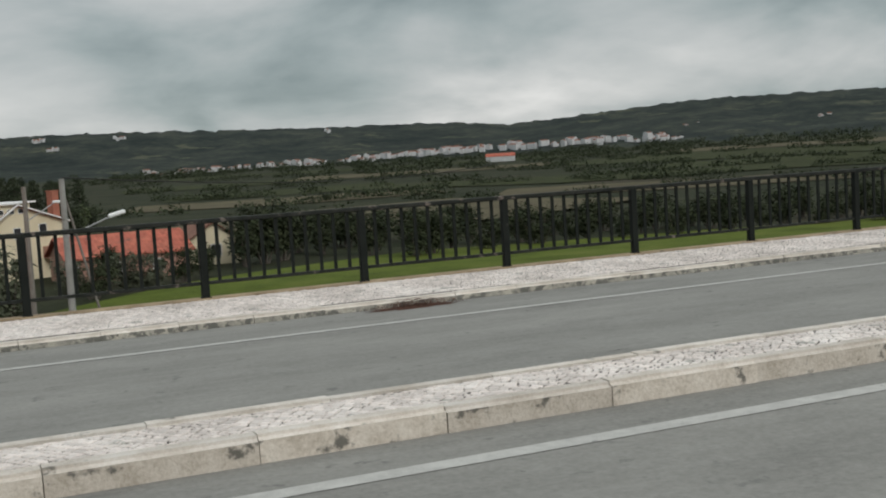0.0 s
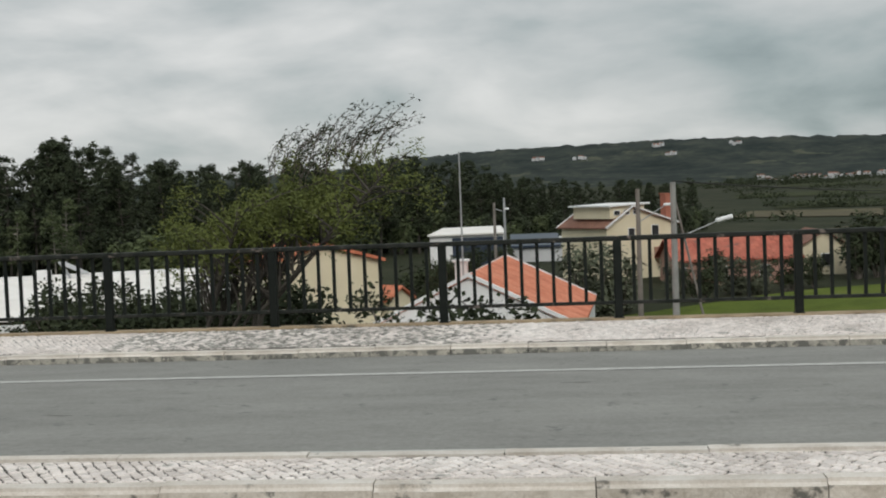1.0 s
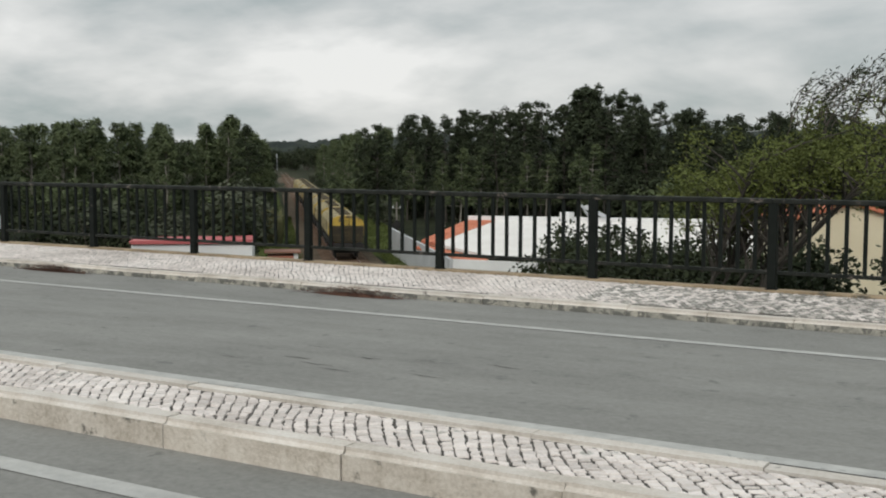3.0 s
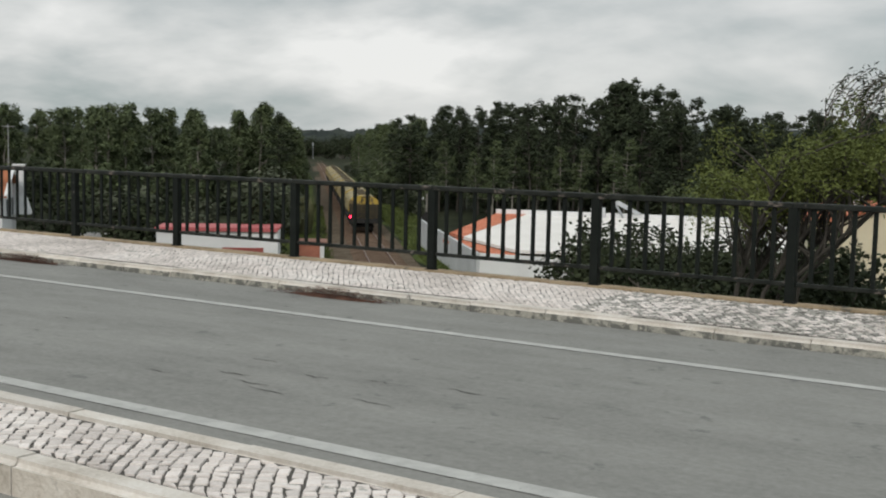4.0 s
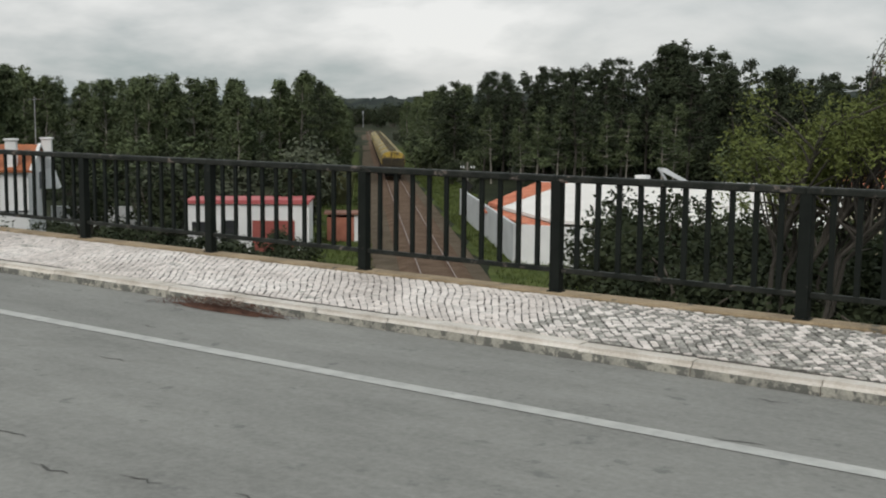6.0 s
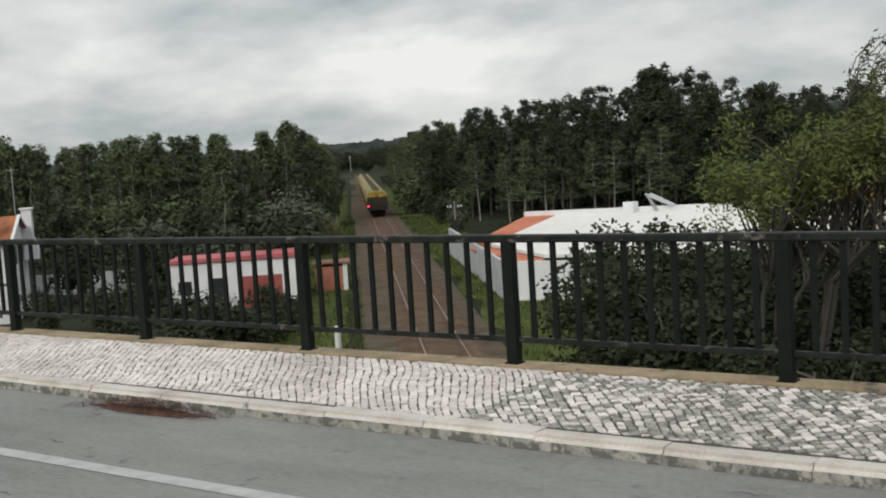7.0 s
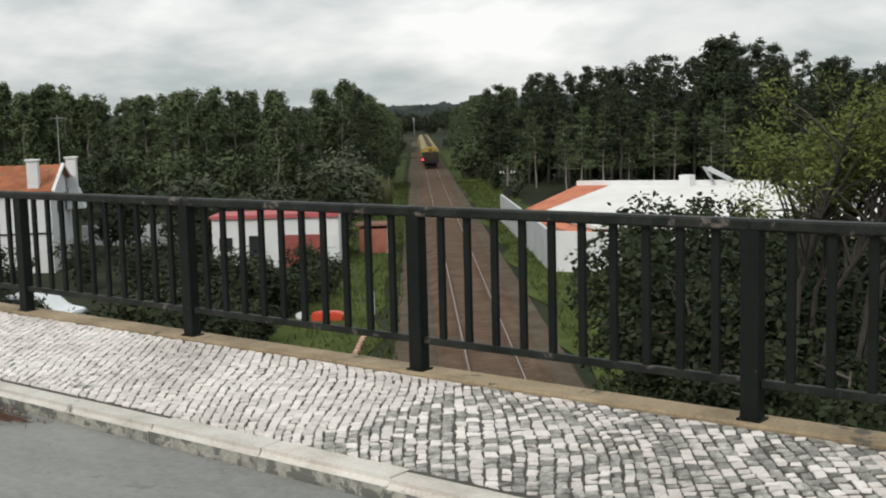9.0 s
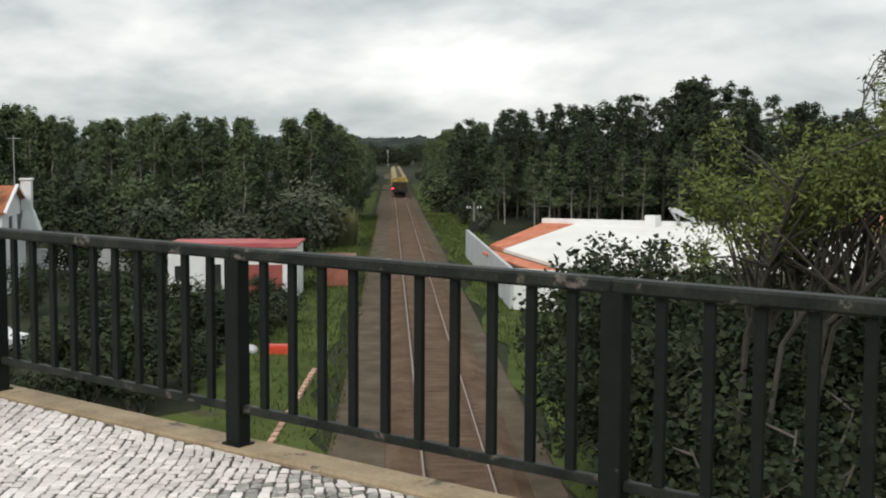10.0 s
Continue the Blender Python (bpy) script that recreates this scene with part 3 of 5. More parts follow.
def build_track():
    bm = bmesh.new()
    prism(bm, [(-2.2, -0.42), (-1.5, -0.165), (1.5, -0.165), (2.2, -0.42), (2.2, -0.7), (-2.2, -0.7)], -30, 620)
    bed = tagged(part("track_bed", bm, M["ballast"]), "brown ballast bed of the single railway track", "railway", kind="structure")
    bed.matrix_basis = track_frame(0)
    for c, w in ((-2.65, 0.75), (2.35, 0.4)):
        bm = bmesh.new()
        prism(bm, [(c - w - 0.3, -0.55), (c - w, -0.30), (c + w, -0.28), (c + w + 0.3, -0.55)], -30, 620)
        ob = tagged(part("gravel_path", bm, M["gravel"]), "pale gravel strip beside the track", "path", kind="structure")
        ob.matrix_basis = track_frame(0)
    for side in (-0.87, 0.87):
        bm = bmesh.new()
        prism(bm, [(side - 0.036, 0), (side - 0.036, -0.04), (side - 0.01, -0.06), (side - 0.01, -0.15), (side - 0.07, -0.165), (side + 0.07, -0.165), (side + 0.01, -0.15), (side + 0.01, -0.06), (side + 0.036, -0.04), (side + 0.036, 0)], -30, 620)
        ob = tagged(part("rail", bm, M["rust"]), "rusty steel rail with a worn shiny head", "rail", kind="structure")
        ob.matrix_basis = track_frame(0)
        bm = boxed(side - 0.024, side + 0.024, -30, 620, 0.0005, 0.003)
        part("running_surface", bm, M["steel"], ob)
    track = thing("sleepers", track_frame(0), "dark concrete sleepers under the rails", "sleeper", kind="structure")
    mesh = bm_mesh(boxed(-1.25, 1.25, -0.12, 0.12, -0.27, -0.160, 0.02), "sleeper")
    mesh.materials.append(M["sleeper"])
    for i in range(240):
        link("sleeper", mesh, None, track, loc=(0, 12 + 0.62 * i, 0))


def build_wagon(label):
    """A covered hopper: rounded body, hatches on the roof, end platform and two bogies. Its rear end is at y = 0."""
    w = thing("hopper_wagon", None, label, "wagon", "wagons of the train")
    L = 14.2
    section = []
    for k in range(13):
        a = math.pi * k / 12
        c, d = math.cos(a), math.sin(a)
        section.append((1.42 * math.copysign(abs(c) ** 0.8, c), 2.62 + 0.82 * abs(d) ** 0.9))
    outline = [(0.95, 1.25), (1.45, 1.9)] + section + [(-1.45, 1.9), (-0.95, 1.25)]
    bm = prism(bmesh.new(), outline, 1.0, L - 1.0)
    body = part("body", bm, M["wagon_tan"], w, "dusty tan rounded roof and sides")
    for y in (0.55, L - 0.85):
        bm = prism(bmesh.new(), outline, y, y + 0.43)
        bmesh.ops.bevel(bm, geom=[e for e in bm.edges if e.calc_length() > 0.42], offset=0.05, segments=1, affect="EDGES")
        part("end_wall", bm, M["yellow"], w, "yellow end wall")
    # near-black panel that darkens the lower half of the rear end wall
    part("end_panel", boxed(-1.38, 1.38, 0.47, 0.55, 1.30, 2.62, 0.03), M["dark_end"], w, "dark lower end panel")
    for i in range(4):
        y = 2.2 + i * 3.0
        part("roof_hatch", boxed(-0.45, 0.45, y, y + 1.3, 3.36, 3.56, 0.05), M["yellow_dirty"], w)
    for i in range(6):
        y = 1.6 + i * 2.2
        for s in (-1, 1):
            part("rib", boxed(s * 1.44 - 0.03, s * 1.44 + 0.03, y - 0.04, y + 0.04, 1.9, 2.9), M["wagon_tan"], w)
    part("underframe", boxed(-1.25, 1.25, 0.1, L - 0.1, 0.95, 1.22, 0.02), M["bogie"], w)
    bm = bmesh.new()
    prism(bm, [(-0.9, 1.3), (0.9, 1.3), (0.4, 0.5), (-0.4, 0.5)], 4.0, 10.2)
    part("discharge_chute", bm, M["bogie"], w)
    for y in (0.06, L - 0.1):
        part("buffer_beam", boxed(-1.35, 1.35, y, y + 0.06, 0.85, 1.3), M["bogie"], w)
    bm = bmesh.new()
    for s in (-1.2, 1.2):
        rod(bm, (s, 0.12, 1.3), (s, 0.12, 2.5), 0.025, n=6)
    rod(bm, (-1.2, 0.12, 2.5), (1.2, 0.12, 2.5), 0.025, n=6)
    rod(bm, (-1.2, 0.12, 1.9), (1.2, 0.12, 1.9), 0.025, n=6)
    part("handrail", bm, M["yellow_dirty"], w)
    bm = bmesh.new()
    for s in (-0.22, 0.22):
        rod(bm, (s, 0.45, 1.3), (s, 0.45, 3.3), 0.03, n=6)
    for k in range(7):
        rod(bm, (-0.22, 0.45, 1.5 + k * 0.3), (0.22, 0.45, 1.5 + k * 0.3), 0.018, n=5)
    part("ladder", bm, M["yellow_dirty"], w)
    for s in (-0.87, 0.87):
        bm = bmesh.new()
        rod(bm, (s, -0.45, 1.05), (s, 0.06, 1.05), 0.09, 0.07)
        rod(bm, (s, -0.5, 1.05), (s, -0.45, 1.05), 0.2, 0.2, 12)
        part("buffer", bm, M["bogie"], w)
    for yb in (2.1, L - 2.1):
        bm = boxed(-1.05, 1.05, yb - 1.3, yb + 1.3, 0.42, 0.62, 0.03)
        bogie = part("bogie", bm, M["bogie"], w)
        for dy in (-0.9, 0.9):
            for s in (-0.87, 0.87):
                bm = bmesh.new()
                rod(bm, (s - 0.06, yb + dy, 0.46), (s + 0.06, yb + dy, 0.46), 0.46, 0.46, 16)
                part("wheel", bm, M["bogie"], bogie)
    return w


TRAIN = []


def build_train():
    for i in range(9):
        w = build_wagon("yellow and tan covered hopper wagon on the railway track")
        if i == 0:
            bm = bmesh.new()
            rod(bm, (-1.25, -0.02, 1.45), (-1.25, 0.1, 1.45), 0.12, 0.10, 14)
            part("tail_light", bm, M["red_light"], w, "glowing red tail light")
            bm = boxed(-1.42, -1.08, 0.08, 0.2, 1.25, 1.68, 0.02)
            part("lamp_bracket", bm, M["bogie"], w)
        TRAIN.append(w)


build_track()
build_train()


# ---- buildings ----
def window(parent, x, z, w, h, y=-0.0, sill=True):
    f = part("window_frame", boxed(x - w / 2 - 0.06, x + w / 2 + 0.06, y - 0.05, y + 0.02, z - 0.06, z + h + 0.06), M["lamp_white"], parent)
    part("pane", boxed(x - w / 2, x + w / 2, y - 0.065, y - 0.03, z, z + h), M["dark"], f)


def tiles(bm, corners, rows, cols, lift=0.022):
    """Overlapping rows of curved tiles on a roof plane; corners: eave a, eave b, ridge b, ridge a."""
    a, b, c, d = (Vector(v) for v in corners)
    for j in range(rows):
        u0, u1 = j / rows, (j + 1.12) / rows
        for i in range(cols):
            v0, v1 = i / cols, (i + 1.0) / cols
            q = []
            for u, extra in ((u0, lift), (min(u1, 1), 0.01)):
                for v, bow in ((v0, 0.0), ((v0 + v1) / 2, 0.02), (v1, 0.0)):
                    p = (a.lerp(b, v)).lerp(d.lerp(c, v), u)
                    q.append(bm.verts.new(p + Vector((0, 0, extra + bow))))
            bm.faces.new((q[0], q[1], q[4], q[3]))
            bm.faces.new((q[1], q[2], q[5], q[4]))


def gable_house(name, m, width, length, eave, ridge, wall, roof, label, over=0.35, windows=(), chimneys=(), verge=None, shift=0.0, side_windows=()):
    """Gable to the front at y = 0, ridge along y, base at z = 0."""
    h = thing(name, m, label, "house")
    hw = width / 2
    rx = shift * hw
    bm = prism(bmesh.new(), [(-hw, -0.4), (hw, -0.4), (hw, eave), (rx, ridge), (-hw, eave)], 0, length)
    part("wall", bm, wall, h)
    for s in (-1, 1):
        run = abs(s * hw - rx)
        k = (ridge - eave) / run
        ex, ez = s * (hw + over), eave - k * over
        bm = bmesh.new()
        slab(bm, [(ex, -over, ez + 0.12), (ex, length + over, ez + 0.12), (rx, length + over, ridge + 0.12), (rx, -over, ridge + 0.12)], 0.1)
        roof_ob = part("roof", bm, roof, h)
        bm = bmesh.new()
        cols = min(60, max(10, int(length / 0.32)))
        tiles(bm, [(ex, -over, ez + 0.12), (ex, length + over, ez + 0.12), (rx, length + over, ridge + 0.12), (rx, -over, ridge + 0.12)], min(14, max(5, int(run / 0.4))), cols)
        part("roofing", bm, roof, roof_ob)["kind"] = "stuff"
        if verge:
            for y in (-over - 0.02, length + over - 0.16):
                bm = bmesh.new()
                slab(bm, [(ex, y, ez + 0.2), (ex, y + 0.18, ez + 0.2), (rx, y + 0.18, ridge + 0.22), (rx, y, ridge + 0.22)], 0.16)
                part("verge", bm, verge, roof_ob)
    for x, z, w, hh in windows:
        window(h, x, z, w, hh)
    for x, y, z0, z1, w, mat in chimneys:
        bm = boxed(x - w / 2, x + w / 2, y - w / 2, y + w / 2, z0, z1, 0.02)
        c = part("chimney", bm, M[mat], h)
        part("chimney_cap", boxed(x - w / 2 - 0.08, x + w / 2 + 0.08, y - w / 2 - 0.08, y + w / 2 + 0.08, z1, z1 + 0.12, 0.02), M[mat], c)
    return h


def at_az(eye, az, dist, z):
    return (eye[0] + dist * math.sin(radians(az)), eye[1] + dist * math.cos(radians(az)), z)


E1 = (1.4, -13.2)


def build_houses():
    # white two-storey house beside the line
    h = gable_house("white_house", pose(-61.8, 35.35, -7.1, 0, 0, 137), 6.8, 7.8, 5.0, 6.3, M["white_wall"], M["old_tile"], "white two-storey house with an orange tiled roof and white chimneys", 0.3,
                    windows=((-1.3, 3.6, 0.9, 1.1), (1.2, 3.6, 0.9, 1.1)), chimneys=((-2.95, 0.95, 4.3, 6.75, 0.62, "white_wall"), (2.3, -0.35, 4.9, 6.7, 0.62, "white_wall")), verge=M["white_wall"])
    bm = boxed(1.6, 3.0, -1.1, -0.01, 3.6, 4.9)
    for v in bm.verts:
        if v.co.z > 4.5:
            v.co.x = 2.3 + (v.co.x - 2.3) * 0.45
            v.co.y = -0.35 + (v.co.y + 0.35) * 0.5
    part("chimney_breast", bm, M["white_wall"], h)
    part("string_course", boxed(-3.47, -3.4, 0.0, 7.8, 2.55, 2.63), M["dark"], h)
    for y in (3.4,):
        f = part("window_frame", boxed(-3.46, -3.38, y, y + 1.0, 3.5, 4.5), M["lamp_white"], h)
        part("pane", boxed(-3.49, -3.44, y + 0.07, y + 0.93, 3.57, 4.43), M["dark"], f)
    bm = bmesh.new()
    rod(bm, (1.5, 0.2, 5.6), (1.5, 0.2, 9.4), 0.03, n=6)
    rod(bm, (0.6, 0.2, 9.2), (2.5, 0.2, 9.25), 0.02, n=5)
    for k in range(6):
        rod(bm, (0.7 + k * 0.32, -0.1, 9.22), (0.7 + k * 0.32, 0.5, 9.22), 0.012, n=4)
    part("aerial", bm, M["galvanised"], h, "thin grey television aerial")
    # cream house
    x, y, z = at_az(E1, -11.9, 62, -6.3)
    gable_house("cream_house", pose(x, y, z, 0, 0, 27), 6.2, 8.0, 4.5, 5.4, M["cream_wall"], M["tile"], "cream rendered house with a bright orange tiled roof", 0.3,
                chimneys=((-0.9, 3.0, 4.2, 6.35, 0.6, "white_wall"),), verge=M["tile"])
    x, y, z = at_az(E1, -8.2, 66, -6.3)
    gable_house("cream_porch", pose(x, y, z, 0, 0, 60), 2.0, 2.0, 2.1, 2.7, M["cream_wall"], M["tile"], "small cream porch with an orange tiled roof beside the house", 0.25)
    # white gabled house with a salmon-orange roof
    x, y, z = at_az(E1, -4.75, 45, -6.6)
    gable_house("white_gabled_house", pose(x, y, z, 0, 0, -4), 8.6, 12.5, 2.9, 4.95, M["white_wall"], M["tile"], "low white house with a salmon-orange tiled roof and white verges", 0.10,
                chimneys=((-0.9, 4.0, 4.0, 5.35, 0.5, "white_wall"),), verge=M["white_wall"])
    x, y, z = at_az(E1, -9.6, 44, -6.6)
    b = thing("white_outbuilding", pose(x, y, z, 0, 0, 8), "low white outbuilding with a sloping brown roof edge", "outbuilding")
    part("wall", boxed(-2.6, 3.4, 0, 5, -0.3, 2.1), M["white_wall"], b)
    bm = bmesh.new()
    slab(bm, [(-2.9, -0.3, 2.2), (3.7, -0.3, 2.6), (3.7, 5.3, 2.9), (-2.9, 5.3, 2.5)], 0.16)
    part("roof", bm, M["white_roof"], b)
    # two-storey cream house with brown roofs
    x, y, z = at_az(E1, 3.85, 96, -6.2)
    h = gable_house("cream_villa", pose(x, y, z, 0, 0, 38) @ Matrix.Scale(0.78, 4), 9.6, 7.5, 6.0, 7.9, M["cream_wall"], M["brown_tile"], "two-storey cream house with brown tiled roofs and a brick chimney", 0.4,
                    windows=((1.8, 4.7, 0.9, 1.2), (-1.5, 4.7, 0.8, 1.0)), chimneys=((4.3, 0.9, 5.5, 9.1, 0.85, "brick"),), verge=M["white_wall"], shift=-0.3)
    for i in range(3):
        window(h, -3.4 + i * 1.3, 7.2, 0.7, 0.4)
    part("attic_wall", boxed(-4.3, 0.4, 0.02, 6, 6.8, 8.1), M["cream_wall"], h)
    bm = bmesh.new()
    slab(bm, [(-4.7, -0.35, 8.2), (0.9, -0.35, 8.35), (0.9, 6.4, 8.35), (-4.7, 6.4, 8.2)], 0.16)
    part("attic_roof", bm, M["white_wall"], h)
    part("balcony_wall", boxed(1.6, 4.4, -1.4, -0.02, 2.4, 3.6), M["pink_wall"], h)
    window(h, 2.4, 2.6, 1.0, 0.9, -1.42)
    # long orange house
    x, y, z = at_az(E1, 7.3, 94, -6.35)
    h = gable_house("long_salmon_house", pose(x, y, z, 0, 0, 96), 6.5, 9.0, 2.4, 3.75, M["pink_wall"], M["red_tile"], "long low salmon house with a dull red tiled roof", 0.35)
    h.matrix_basis = h.matrix_basis @ pose(-3.2, -4.6, 0)
    for i in range(3):
        f = part("window_frame", boxed(-3.33, -3.24, 2.1 + i * 3.1, 2.9 + i * 3.1, 1.0, 1.9), M["lamp_white"], h)
        part("pane", boxed(-3.36, -3.31, 2.17 + i * 3.1, 2.83 + i * 3.1, 1.07, 1.83), M["dark"], f)
    x, y, z = at_az(E1, 12.3, 97, -6.2)
    gable_house("cream_barn", pose(x, y, z, 0, 0, 2), 4.4, 6.0, 2.3, 3.7, M["cream_wall"], M["brown_tile"], "small cream barn with a brown tiled roof", 0.3, windows=((0.2, 1.0, 0.8, 0.9),))
    # white depot with dark blue panel
    x, y, z = at_az(E1, -4.7, 118, -7.25)
    b = thing("white_depot", pose(x, y, z, 0, 0, 3), "white depot building with a dark blue panelled front", "building")
    part("wall", boxed(-3.9, 3.7, 0, 9, -0.3, 4.6), M["white_wall"], b)
    bm = bmesh.new()
    slab(bm, [(-4.1, -0.4, 4.7), (3.9, -0.4, 4.75), (3.4, 9, 5.15), (-3.0, 9, 5.1)], 0.15)
    part("roof", bm, M["white_roof"], b)
    part("panel", boxed(-1.6, 3.6, -0.06, 0.0, 1.4, 4.3), M["blue_glass"], b)
    x, y, z = at_az(E1, -0.8, 125, -7.3)
    b = thing("grey_shed", pose(x, y, z, 0, 0, 3), "long grey shed with a dark roof and white end", "shed")
    part("wall", boxed(-3.6, 5, 0, 7, -0.3, 2.7), M["grey_wall"], b)
    bm = bmesh.new()
    slab(bm, [(-3.9, -0.4, 3.0), (1.5, -0.4, 3.0), (1.5, 7, 4.0), (-3.9, 7, 4.0)], 0.2)
    part("roof", bm, M["blue_glass"], b)
    bm = bmesh.new()
    slab(bm, [(1.6, -0.4, 3.0), (5.3, -0.4, 3.0), (5.3, 7, 3.6), (1.6, 7, 3.6)], 0.2)
    part("roof_end", bm, M["white_roof"], b)


def build_depot():
    """The long low hall beside the line, with its yard wall."""
    b = thing("white_hall", None, "long low hall with a white roof and an orange tiled strip", "building")
    z0, ze, zr = -7.3, -4.75, -3.45
    pts = [(-44.2, 59.4), (-34.0, 51.2), (-12.0, 60.0), (-14.0, 74.5), (-43.4, 64.8)]
    bm = bmesh.new()
    inner = [(-43.4, 59.6), (-34.0, 52.0), (-12.8, 60.4), (-14.6, 73.8), (-42.8, 64.4)]
    low = [bm.verts.new((x, y, z0)) for x, y in inner]
    up = [bm.verts.new((x, y, z)) for (x, y), z in zip(inner, (ze - 0.6, ze - 0.6, ze - 0.6, zr - 0.8, zr - 0.8))]
    for i in range(5):
        bm.faces.new((low[i], low[(i + 1) % 5], up[(i + 1) % 5], up[i]))
    bm.faces.new(up)
    bmesh.ops.recalc_face_normals(bm, faces=bm.faces)
    part("wall", bm, M["cream_wall"], b)

    def lerp(p, q, f):
        return (p[0] + (q[0] - p[0]) * f, p[1] + (q[1] - p[1]) * f)
    e_in, a_in = lerp(pts[0], pts[1], 0.24), lerp(pts[4], pts[3], 0.075)
    bm = bmesh.new()
    slab(bm, [(*pts[0], ze), (*e_in, ze), (*a_in, zr), (*pts[4], zr)], 0.18)
    strip = part("tiled_strip", bm, M["tile"], b, "orange tiled strip of the roof")
    bm = bmesh.new()
    tiles(bm, [(*pts[0], ze), (*e_in, ze), (*a_in, zr), (*pts[4], zr)], 9, 14, 0.03)
    part("roofing", bm, M["tile"], strip)["kind"] = "stuff"
    bm = bmesh.new()
    slab(bm, [(*e_in, ze + 0.003), (*pts[1], ze + 0.003), (*pts[2], ze + 0.003), (*pts[3], zr + 0.003), (*a_in, zr + 0.003)], 0.2)
    part("roof", bm, M["white_roof"], b, "white painted roof")
    bm = bmesh.new()
    p, q = pts[0], pts[1]
    slab(bm, [(p[0] - 0.3, p[1] - 0.4, ze - 0.5), (q[0] - 0.3, q[1] - 0.6, ze - 0.5), (q[0], q[1], ze - 0.25), (p[0], p[1], ze - 0.25)], 0.12)
    part("eave_tiles", bm, M["tile"], b)
    bm = bmesh.new()
    p, q = pts[4], pts[3]
    slab(bm, [(p[0], p[1] - 0.25, zr + 0.3), (q[0], q[1] - 0.25, zr + 0.3), (q[0], q[1] + 0.1, zr + 0.3), (p[0], p[1] + 0.1, zr + 0.3)], 0.34)
    part("parapet", bm, M["white_wall"], b)
    part("chimney", boxed(-36.3, -35.5, 66.2, 67.0, -3.6, -2.75), M["white_wall"], b)
    bm = bmesh.new()
    rod(bm, (-34.2, 67.3, -3.4), (-34.9, 67.0, -2.2), 0.1, n=6)
    slab(bm, [(-34.9, 66.9, -2.3), (-33.4, 67.6, -3.1), (-33.0, 67.9, -3.1), (-34.5, 67.2, -2.2)], 0.05)
    part("dish", bm, M["galvanised"], b)
    # yard wall
    w = thing("yard_wall", None, "plain grey-white yard wall beside the railway", "wall", kind="structure")
    a, c = Vector((-35.0, 48.6, 0)), Vector((-56.2, 73.4, 0))
    d = (c - a).normalized()
    n = Vector((d.y, -d.x, 0)) * 0.2
    for (p, q, h0, h1, mat) in ((a, c, 2.35, 2.2, "grey_wall"), (a, Vector((-26.0, 50.2, 0)), 2.35, 2.3, "white_wall")):
        d = (q - p).normalized()
        nn = Vector((-d.y, d.x, 0)) * 0.2
        bm = bmesh.new()
        top = [bm.verts.new((*(v.xy), -7.2 + hh)) for v, hh in ((p, h0), (q, h1), (q + nn, h1), (p + nn, h0))]
        low = [bm.verts.new((*(v.xy), -7.6)) for v in (p, q, q + nn, p + nn)]
        bm.faces.new(top)
        for i in range(4):
            bm.faces.new((top[i], low[i], low[(i + 1) % 4], top[(i + 1) % 4]))
        bmesh.ops.recalc_face_normals(bm, faces=bm.faces)
        part("wall_face", bm, M[mat], w)
    # shed with the red roof
    s = thing("red_roofed_shed", pose(-47.85, 44.95, -7.2, 0, 0, 218), "white shed with a faded red roof and red doors", "shed")
    L, D = 7.6, 3.0
    part("wall", boxed(0, L, -D, 0, -0.3, 3.1), M["white_wall"], s)
    bm = bmesh.new()
    slab(bm, [(-0.1, 0.15, 3.30), (L + 0.1, 0.15, 3.22), (L + 0.1, -D - 0.2, 3.24), (-0.1, -D - 0.2, 3.32)], 0.12)
    part("roof", bm, M["red_sheet"], s)
    part("fascia", boxed(0.0, L, 0.02, 0.16, 3.02, 3.2), M["red_sheet"], s, "faded red fascia")
    part("garage_door", boxed(0.9, 3.5, -0.02, 0.05, 0.0, 2.0), M["red_paint"], s, "dull red garage door")
    part("door", boxed(4.5, 5.4, -0.02, 0.05, 0.0, 2.0), M["dark"], s, "dark open doorway")
    part("window", boxed(6.4, 7.2, -0.02, 0.05, 1.1, 1.9), M["dark"], s)
    part("window", boxed(0.25, 0.7, -0.02, 0.05, 1.2, 2.0), M["white_wall"], s)
    # small brick store beside it
    b = thing("brick_store", pose(-49.8, 50.6, -7.2, 0, 0, 40), "small brick store with a white corner", "shed")
    part("wall", boxed(-1.2, 0.6, 0, 2, -0.3, 1.7), M["brick"], b)
    part("corner", boxed(0.61, 0.9, -0.02, 2, -0.3, 1.9), M["white_wall"], b)
    part("roof", boxed(-1.4, 1.1, -0.2, 2.2, 1.9, 2.0), M["brown_tile"], b)
    # garden wall behind
    w = thing("garden_wall", pose(-66, 47.5, -7.2, 0, 0, 38), "low grey garden wall between the houses", "wall", kind="structure")
    part("wall_face", boxed(-7, 8, 0, 0.25, -0.4, 1.7), M["grey_wall"], w)


build_houses()
build_depot()


